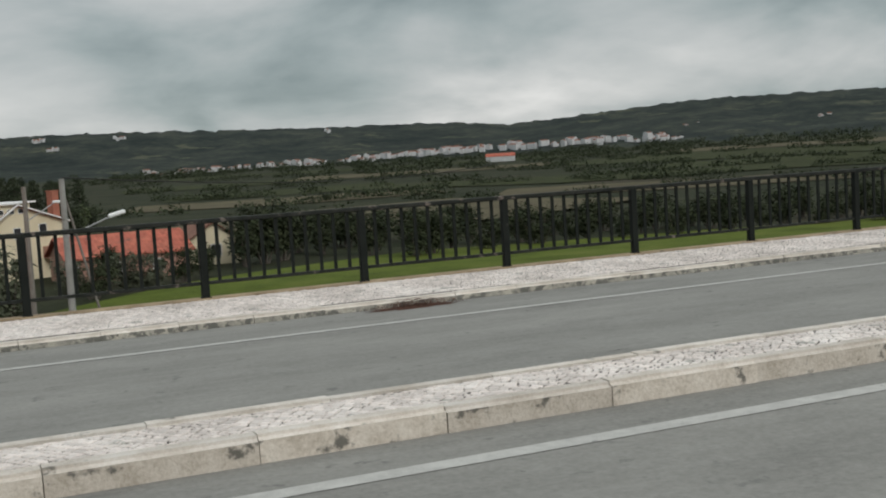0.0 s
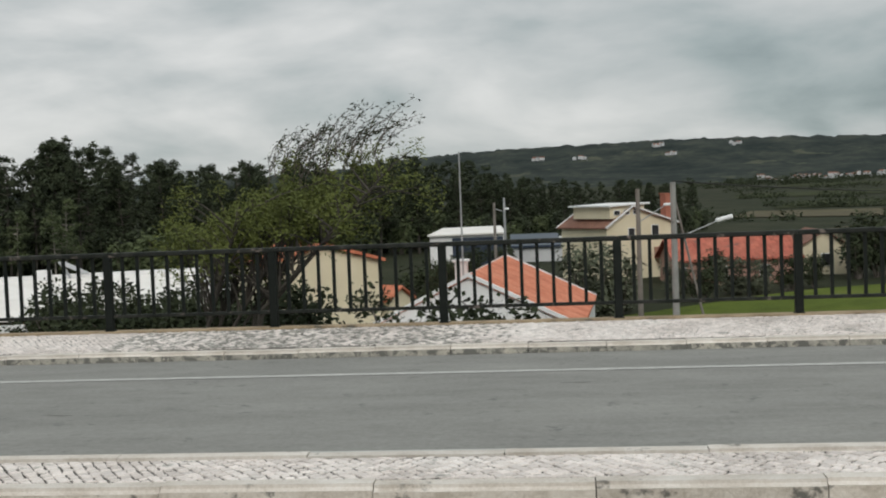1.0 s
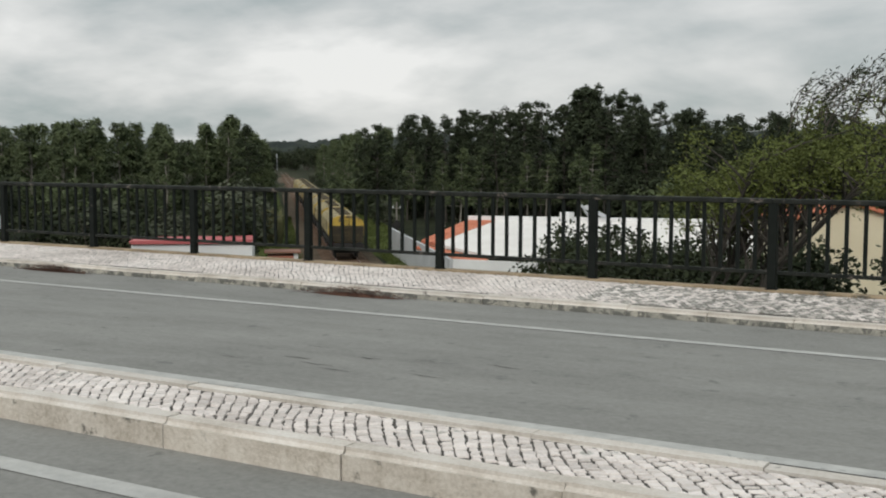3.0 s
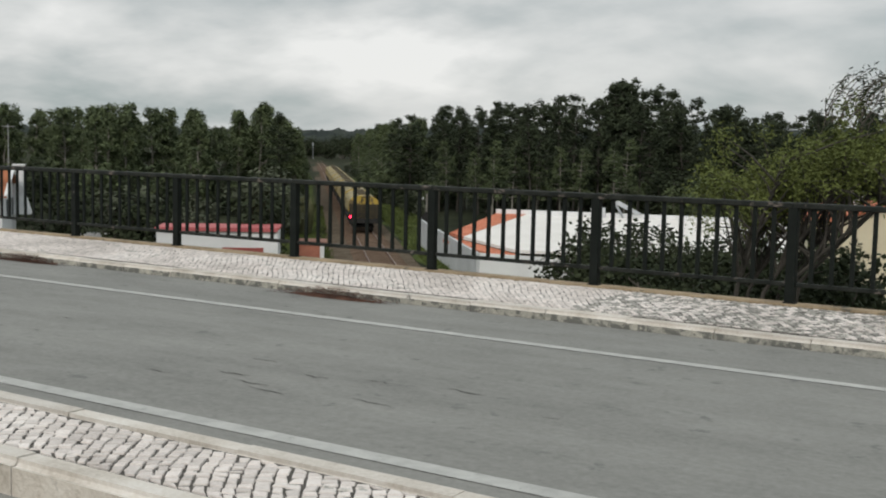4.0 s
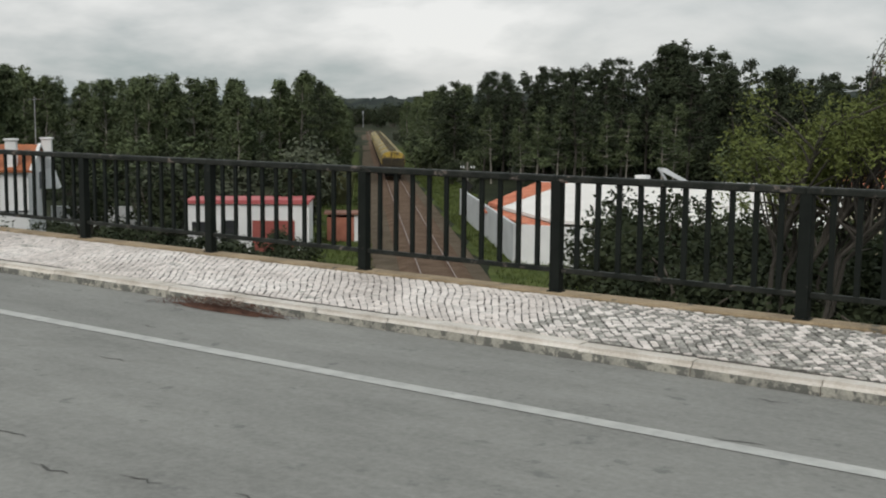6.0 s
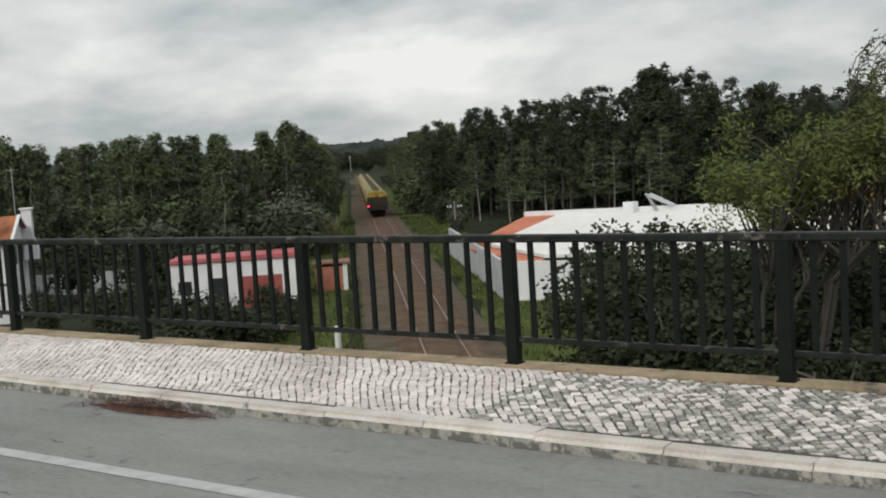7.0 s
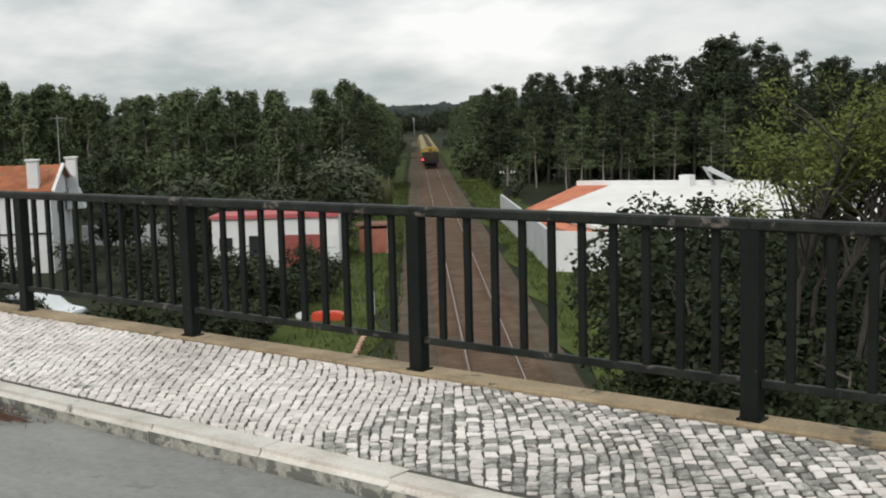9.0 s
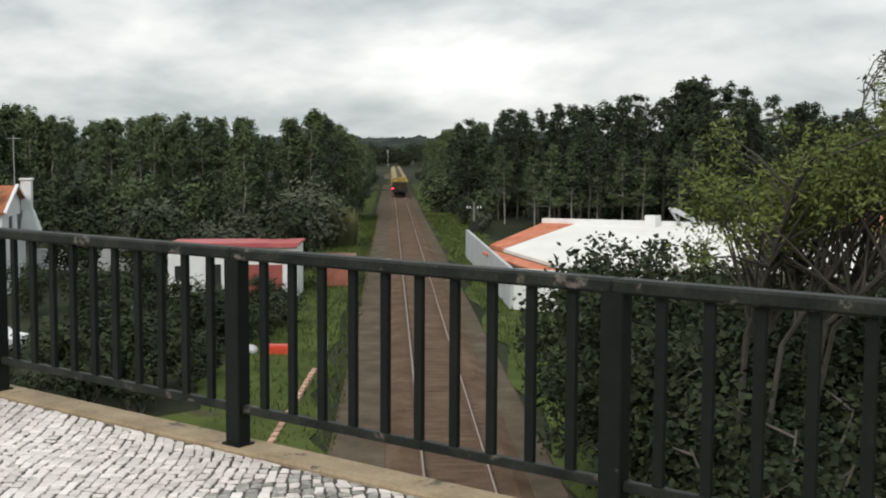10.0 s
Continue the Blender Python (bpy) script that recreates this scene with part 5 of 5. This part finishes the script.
def build_shrubs():
    rng = random.Random(33)
    kinds = [make_tree("dark_shrub_tree", "shrub", 300 + i, "bark", "shrub", "dark broad-leaved shrub tree below the bridge", "tree", "shrub trees below the bridge") for i in range(3)]
    spots = [(-15.8, 24.5, 1.0), (-13.4, 21.5, 1.02), (-12.6, 25.5, 0.95), (-10.8, 18.5, 1.0), (-9.6, 21.5, 1.0), (-8.2, 15.0, 0.95), (-7.4, 18.0, 1.0), (-6.0, 12.5, 0.9), (-11.8, 18.2, 0.72), (-8.6, 13.6, 0.75), (-5.9, 9.6, 0.72), (-2.6, 9.8, 0.70), (-0.6, 9.2, 1.09), (1.4, 9.4, 1.09), (-9.2, 16.4, 0.95), (-6.6, 14.6, 0.92), (-5.2, 11.0, 0.9), (-11.5, 23.0, 0.95), (-6.6, 17.2, 1.02), (-8.4, 19.5, 1.04), (-15.0, 27.0, 0.9), (-13.6, 27.8, 0.88), (-12.4, 28.6, 0.9), (-11.2, 28.4, 0.86), (-9.9, 28.8, 0.88), (-11.6, 20.0, 0.95), (-10.2, 24.0, 0.94), (-7.4, 21.0, 0.98), (-5.6, 19.0, 0.98)]
    for k, (x, y, s) in enumerate(spots):
        src = kinds[k % 3]
        c = copy_thing(src, pose(0, 0, 0)) if k >= 3 else src
        c.matrix_basis = pose(x, y, min(-6.5, ground_z(x, y)) - 0.1, 0, 0, rng.uniform(0, 360)) @ Matrix.Scale(s * (1.0 if y > 12 else 0.97), 4)
    x, y, _ = at_az(E1, -5.7, 52, 0)
    slim = make_tree("clipped_tree", "shrub", 310, "bark", "pine", "small dark round-topped tree beside the white house")
    slim.matrix_basis = pose(x, y, -6.6, 0, 0, 40) @ Matrix.Diagonal((0.62, 0.62, 1.02, 1))
    bushes = [make_tree("bush", "bush", 400 + i, "bark", m, lab, "bush", "bushes beside the railway") for i, (m, lab) in enumerate((("shrub", "low dark green bush beside the railway"), ("olive", "grey-green olive bush beside the houses"), ("olive", "grey-brown leafless-looking bush near the line")))]
    places = []
    for k in range(34):
        s, off = rng.uniform(70, 112), rng.uniform(8, 62)
        p = on_track(s, off)
        places.append((p.x, p.y, rng.uniform(0.9, 1.9), 2 if rng.random() < 0.5 else 0))
    for k in range(16):
        s, off = rng.uniform(38, 64), rng.uniform(7.5, 26)
        p = on_track(s, off)
        places.append((p.x, p.y, rng.uniform(0.5, 0.95), 0))
    p = on_track(101, 10)
    places += [(p.x, p.y, 2.2, 2)]
    for az, d, s, kd in [(1.4, 70, 1.5, 1), (2.6, 72, 1.5, 1), (8.3, 80, 0.9, 1), (10.6, 82, 0.85, 0), (16.4, 105, 1.35, 0), (17.6, 100, 1.3, 0), (18.8, 108, 1.35, 0), (20.0, 96, 1.2, 0), (22.2, 88, 1.3, 0), (23.0, 90, 1.25, 0)] + [(24.0 + 0.85 * k, 98 + 7 * math.sin(k * 2.3) + k * 0.6, 1.0 + 0.22 * math.sin(k * 1.7), 0) for k in range(27)] + [(16.2 + 1.1 * k, 112 + 4 * math.sin(k * 1.9), 1.1, 0) for k in range(8)] + [(-5.6, 54, 1.0, 0), (-6.6, 75, 1.2, 0), (-4.4, 100, 0.95, 0), (-3.1, 104, 0.9, 0), (-5.4, 98, 0.8, 2), (13.8, 92, 1.5, 0), (14.7, 94, 1.6, 0), (15.6, 96, 1.5, 0), (6.5, 77, 0.8, 0), (9.5, 80, 0.8, 1), (5.6, 82, 0.8, 1), (7.3, 84, 0.9, 0), (11.8, 84, 0.8, 0)]:
        x, y, _ = at_az(E1, az, d, 0)
        places.append((x, y, s, kd))
    for k in range(30):
        s, off = rng.uniform(20, 60), rng.uniform(7.5, 30)
        p = on_track(s, off + (60 - s) * 0.1)
        places.append((p.x, p.y, rng.uniform(0.6, 1.15), 0))
    for k in range(16):
        p = on_track(rng.uniform(34, 60), rng.uniform(7.0, 13.0))
        places.append((p.x, p.y, rng.uniform(0.45, 0.8), 0))
    for k in range(70):
        p = on_track(118 + 3.2 * k, (1 if k % 2 else -1) * rng.uniform(5.6, 9.0))
        places.append((p.x, p.y, rng.uniform(0.5, 1.1), 0 if k % 3 else 2))
    for k in range(44):
        p = on_track(rng.uniform(500, 600), -70 + 140 * k / 43)
        places.append((p.x, p.y, rng.uniform(2.6, 3.8), 0))
    first = [True] * 3
    for x, y, s, kd in places:
        src = bushes[kd]
        c = src if first[kd] else copy_thing(src, pose(0, 0, 0))
        first[kd] = False
        c.matrix_basis = pose(x, y, ground_z(x, y) - 0.1, 0, 0, rng.uniform(0, 360)) @ Matrix.Scale(s, 4)
    # pale reeds
    verts, faces = [], []
    base = on_track(103, 6.8)
    for _ in range(900):
        a, r = rng.uniform(0, 6.3), 2.0 * rng.random() ** 0.6
        x, y = r * math.cos(a), r * math.sin(a)
        h, w = rng.uniform(1.8, 3.6), 0.05
        lx, ly = rng.gauss(0, 0.35), rng.gauss(0, 0.35)
        b = len(verts)
        verts += [(x - w, y, 0), (x + w, y, 0), (x + lx + w * 0.3, y + ly, h), (x + lx - w * 0.3, y + ly, h)]
        faces.append((b, b + 1, b + 2, b + 3))
    ob = link("reeds", raw("reeds", verts, faces), M["reed"])
    ob.matrix_basis = pose(base.x, base.y, -7.2)
    tagged(ob, "clump of pale green reeds beside the track", "reeds", kind="stuff")


def build_hedgerows():
    """Dark hedges and tree belts that cross the plain."""
    rng = random.Random(55)
    clumps = []
    belts = [(22, 50, 215, 1.0, 1.5), (6, 24, 240, 1.5, 2.0), (20, 50, 290, 1.3, 1.6), (4, 40, 350, 1.8, 2.4), (30, 50, 430, 1.5, 2.2), (8, 30, 480, 2.2, 2.6), (25, 50, 620, 2.2, 2.8), (6, 36, 700, 3.2, 3.0), (18, 24, 790, 6.5, 5.0), (30, 50, 880, 3.2, 3.5), (6, 50, 1050, 4.5, 4.5), (8, 36, 1300, 5.5, 5.5), (28, 50, 1450, 8.5, 7.0), (6, 24, 1600, 7.0, 7.0)]
    for az0, az1, d0, h, r in belts:
        az = az0
        ph = rng.uniform(0, 6)
        while az < az1:
            d = d0 * (1 + 0.07 * math.sin(az * 0.35 + ph)) + rng.uniform(-2, 2) * r
            if noise.noise(Vector((az * 0.5, d0 * 0.01, 4))) > -0.16:
                x, y, _ = at_az(E1, az, d, 0)
                clumps.append((Vector((x, y, ground_z(x, y) + h * rng.uniform(0.2, 0.75))), r * rng.uniform(0.5, 1.0)))
            az += math.degrees(0.75 * r / d0)
    verts, faces = [], []
    for c, r in clumps:
        for _ in range(60):
            v = Vector((rng.gauss(0, 1), rng.gauss(0, 1), rng.gauss(0, 0.7))).normalized() * r * rng.random() ** 0.4
            p = c + v
            l = r * rng.uniform(0.15, 0.36)
            a = Vector((rng.gauss(0, 1), rng.gauss(0, 1), rng.gauss(0, 1))).normalized() * l
            b = Vector((rng.gauss(0, 1), rng.gauss(0, 1), rng.gauss(0, 1))).normalized() * l
            k = len(verts)
            verts += [tuple(p), tuple(p + a), tuple(p + a + b), tuple(p + b)]
            faces.append((k, k + 1, k + 2, k + 3))
    tagged(link("hedgerow", raw("hedgerow", verts, faces), M["pine"]), "dark hedges and tree belts across the plain", "hedge", kind="stuff")


def build_grass():
    rng = random.Random(77)
    verts, faces = [], []
    for _ in range(16000):
        s = rng.uniform(14, 150)
        side = rng.choice((-1, 1))
        off = side * (3.3 + 4.5 * rng.random() ** 1.2)
        p = on_track(s, off)
        x, y = p.x, p.y
        h, w = rng.uniform(0.12, 0.4), 0.025 + 0.0004 * s
        a = rng.uniform(0, 3.14)
        dx, dy = w * math.cos(a), w * math.sin(a)
        b = len(verts)
        z = ground_z(x, y) - 0.02
        lx, ly = rng.gauss(0, 0.1), rng.gauss(0, 0.1)
        verts += [(x - dx, y - dy, z), (x + dx, y + dy, z), (x + lx, y + ly, z + h)]
        faces.append((b, b + 1, b + 2))
    tagged(link("trackside_grass", raw("trackside_grass", verts, faces), M["field_leaf"]), "uneven green grass along the railway", "grass", kind="stuff")


M["field_leaf"] = leaf_material("grass_blade", (0.042, 0.056, 0.016), (0.088, 0.108, 0.032))
build_woods()
build_mimosa()
build_shrubs()
build_hedgerows()
build_grass()


# ---- distance ----
def ridge(name, az0, az1, dist, profile, label, depth=500, foot=-8, rough=8):
    """A long hill: profile gives (azimuth, height)."""
    verts, faces = [], []
    n, rows = 520, 7
    for j in range(rows):
        f = j / (rows - 1)
        for i in range(n + 1):
            az = az0 + (az1 - az0) * i / n
            h = np.interp(az, [p[0] for p in profile], [p[1] for p in profile])
            d = dist + depth * (f - 1) + 60 * noise.noise(Vector((az * 0.3, f * 3, 1)))
            up = foot + (h - foot) * (f ** 1.25)
            up += rough * f * (noise.noise(Vector((az * 1.6, f * 4, 5))) + 0.6 * noise.noise(Vector((az * 6, f * 8, 2))))
            if j == rows - 1:
                up += rough * (0.22 * noise.noise(Vector((az * 9, 0, 9))) + 0.6 * max(0.0, noise.noise(Vector((az * 3.1, 0, 4)))) * (1 + noise.noise(Vector((az * 31, 0, 7)))))
            x, y, _ = at_az(E1, az, d, 0)
            verts.append((x, y, up))
    for i in range(n + 1):
        x, y, z = verts[(rows - 1) * (n + 1) + i]
        verts.append((x * 1.12, y * 1.12, foot))
    for j in range(rows):
        for i in range(n):
            a = j * (n + 1) + i
            faces.append((a, a + 1, a + n + 2, a + n + 1))
    mesh = raw(name, verts, faces)
    for p in mesh.polygons:
        p.use_smooth = True
    return tagged(link(name, mesh, M["far_wood"]), label, "hill", kind="structure")


def build_distance():
    k = 3000 * math.tan(radians(1))
    ridge("backdrop_hills", -30, 70, 3000, [(a, 1.7 + k * e) for a, e in ((-30, 0.6), (-12, 1.2), (-7, 1.75), (-5, 1.93), (-2.7, 2.0), (4.7, 2.15), (9.5, 2.1), (14.8, 1.9), (20, 1.8), (24.3, 1.7), (27.1, 1.45), (30, 1.6), (33.4, 1.85), (36.1, 2.05), (43.1, 2.0), (50, 2.0), (70, 1.5))], "long wooded grey-green hills on the horizon", 900, -8, 5)
    k = 2600 * math.tan(radians(1))
    ridge("backdrop_hills", -75, -30, 2600, [(-75, 20), (-60, 0.4 * k), (-42, 0.55 * k), (-38.5, 0.62 * k), (-36, 0.75 * k), (-30, 1.0 * k)], "low grey-green wooded hill at the end of the line", 500)
    # the town at the foot of the hills and houses on the slope
    rng = random.Random(8)
    verts, faces, mats = [], [], []

    def house(x, y, z, w, d, h, mat):
        a = rng.uniform(0, 3.14)
        ca, sa = math.cos(a), math.sin(a)
        b = len(verts)
        for px, py in ((-w, -d), (w, -d), (w, d), (-w, d)):
            verts.append((x + px * ca - py * sa, y + px * sa + py * ca, z - 3))
        for px, py in ((-w, -d), (w, -d), (w, d), (-w, d)):
            verts.append((x + px * ca - py * sa, y + px * sa + py * ca, z + h))
        verts.append((x - w * ca, y - w * sa, z + h + 2.2))
        verts.append((x + w * ca, y + w * sa, z + h + 2.2))
        for f, mm in (((0, 1, 5, 4), mat), ((1, 2, 6, 9, 5), mat), ((2, 3, 7, 6), mat), ((3, 0, 4, 8, 7), mat), ((4, 5, 9, 8), 2), ((6, 7, 8, 9), 2)):
            faces.append(tuple(b + i for i in f))
            mats.append(mm)
    for _ in range(190):
        az = rng.uniform(9.5, 35.5)
        e = np.interp(az, [9, 11.2, 18.6, 27, 34.2, 36], [0.02, 0.05, 0.2, 0.42, 0.38, 0.35]) + rng.uniform(-0.1, 0.14)
        d = 2050 + 120 * rng.random()
        x, y, _ = at_az(E1, az, d, 0)
        house(x, y, 1.7 + d * math.tan(radians(e)) - 4, rng.uniform(3, 9), rng.uniform(3, 6), rng.uniform(3, 7.5), 0 if rng.random() < 0.55 else 1)
    for az, e, n in ((-1.0, 1.55, 5), (1.0, 1.5, 3), (4.9, 2.0, 7), (8.5, 1.95, 4), (5.2, 1.6, 3), (18.5, 1.75, 2), (36, 0.9, 4), (42, 1.0, 4)):
        for _ in range(n):
            a = az + rng.uniform(-0.35, 0.35)
            d = 2560 + rng.uniform(-30, 30)
            x, y, _ = at_az(E1, a, d, 0)
            house(x, y, 1.7 + d * math.tan(radians(e + rng.uniform(-0.06, 0.06))) - 4, rng.uniform(3, 7), rng.uniform(2, 4), rng.uniform(1.5, 3.5), 0 if rng.random() < 0.7 else 1)
    mesh = raw("far_town", verts, faces)
    for key in ("grey_wall", "grey_wall", "brown_tile"):
        mesh.materials.append(M[key])
    mesh.polygons.foreach_set("material_index", mats)
    tagged(link("far_town", mesh, None), "distant town of white houses below the hills", "town", kind="stuff")
    # bank on which the town stands
    k = 2100 * math.tan(radians(1))
    ridge("backdrop_bank", 0, 60, 2150, [(0, 2), (8, 2), (11.2, 1.7 + 0.0 * k), (18.6, 1.7 + 0.12 * k), (27, 1.7 + 0.34 * k), (34.2, 1.7 + 0.36 * k), (40, 1.7 + 0.5 * k), (50, 1.7 + 0.5 * k), (60, 5)], "dark wooded bank below the town", 300, -6, 3)
    # white farmhouse with an orange roof in the plain
    x, y, _ = at_az(E1, 27.4, 900, 0)
    gable_house("farmhouse", pose(x, y, ground_z(x, y), 0, 0, 60) @ Matrix.Scale(0.58, 4), 14, 38, 7, 11, M["grey_wall"], M["red_tile"], "long white farmhouse with a dull red roof in the plain", 0.5)


def build_fields():
    def q(*pts):
        return [at_az(E1, a, d, 0)[:2] for a, d in pts]
    patch("meadow", q((-1, 58), (6, 54), (20, 52), (34, 56), (50, 62), (50, 116), (34, 100), (22, 94), (12, 80), (1, 68)), M["field"], 0.30, "bright green meadow below the road")
    patch("meadow", [(-31, 14), (-24, 5), (-12, 5), (-14, 14), (-22, 20), (-29, 24)], M["verge"], 0.10, "green grass at the foot of the bridge")
    for a0, a1, d0, d1, key in ((8, 24, 250, 300, "dry"), (26, 44, 205, 250, "dry"), (10, 22, 330, 420, "rough_grass"), (34, 50, 380, 470, "rough_grass"), (16, 30, 560, 680, "dry"), (8, 18, 520, 640, "rough_grass"), (34, 50, 780, 1000, "dry"), (10, 30, 900, 1100, "rough_grass")):
        patch("field_strip", q((a0, d0), ((a0 + a1) / 2, d0 * 0.97), (a1, d0 * 1.02), (a1 - 1, d1), ((a0 + a1) / 2, d1 * 0.97), (a0 + 1, d1)), M[key], 0.10 + d0 * 0.0003, "strip of pasture and stubble in the plain")
    for o0, o1 in ((4.2, 8.5), (-8.0, -3.1)):
        edge = [on_track(s, o0 + 0.4 * math.sin(s * 0.7)).xy[:] for s in range(14, 300, 4)] + [on_track(s, o1 + 0.5 * math.sin(s * 0.5)).xy[:] for s in range(296, 10, -4)]
        patch("grass_verge", edge, M["verge"], 0.05, "green grass verge beside the railway")
    patch("stubble_field", q((7.5, 118), (18, 124), (28, 135), (34, 165), (24, 215), (14, 190), (7.5, 150)), M["dry"], 0.35, "brown stubble field beyond the houses")
    patch("meadow", q((17, 330), (30, 280), (46, 300), (46, 360), (30, 350), (18, 390)), M["rough_grass"], 0.26, "green pasture in the plain")
    patch("meadow", q((30, 520), (46, 460), (48, 640), (36, 760), (29, 640)), M["rough_grass"], 0.36, "wide green pasture in the plain")


build_distance()
build_fields()


def build_single_setts():
    """The setts nearest the camera's end of the walk, laid singly."""
    rng = random.Random(4)
    for owner, loose, z_of in LATER:
        for piece in loose:
            grey = owner.name.startswith("pavement") and rng.random() < 0.5
            link("sett", cobble_mesh("sett", [piece], z_of), M["stone_grey" if grey else "stone_single"], owner)


M["stone_single"] = material("white_limestone_sett", [(0.50, 0.45, 0.42), (0.70, 0.635, 0.60), (0.80, 0.75, 0.715)], 1.4, 0.75, 0, 0.3, 60, 0.004, "Object", 0.16, ((0.36, 0.35, 0.32), 0.60, 4.0))
build_single_setts()


def motions():
    """The train runs away down the line."""
    rows = [(0.0, 21.0), (1.0, 42.5), (2.0, 62.8), (3.0, 82.0), (4.5, 108.8), (5.5, 126.0), (7.0, 151.0), (8.0, 168.0), (9.0, 184.8), (10.0, 201.0)]
    for i, w in enumerate(TRAIN):
        walk(w, [(t, track_frame(s + 15.2 * i)) for t, s in rows])


motions()
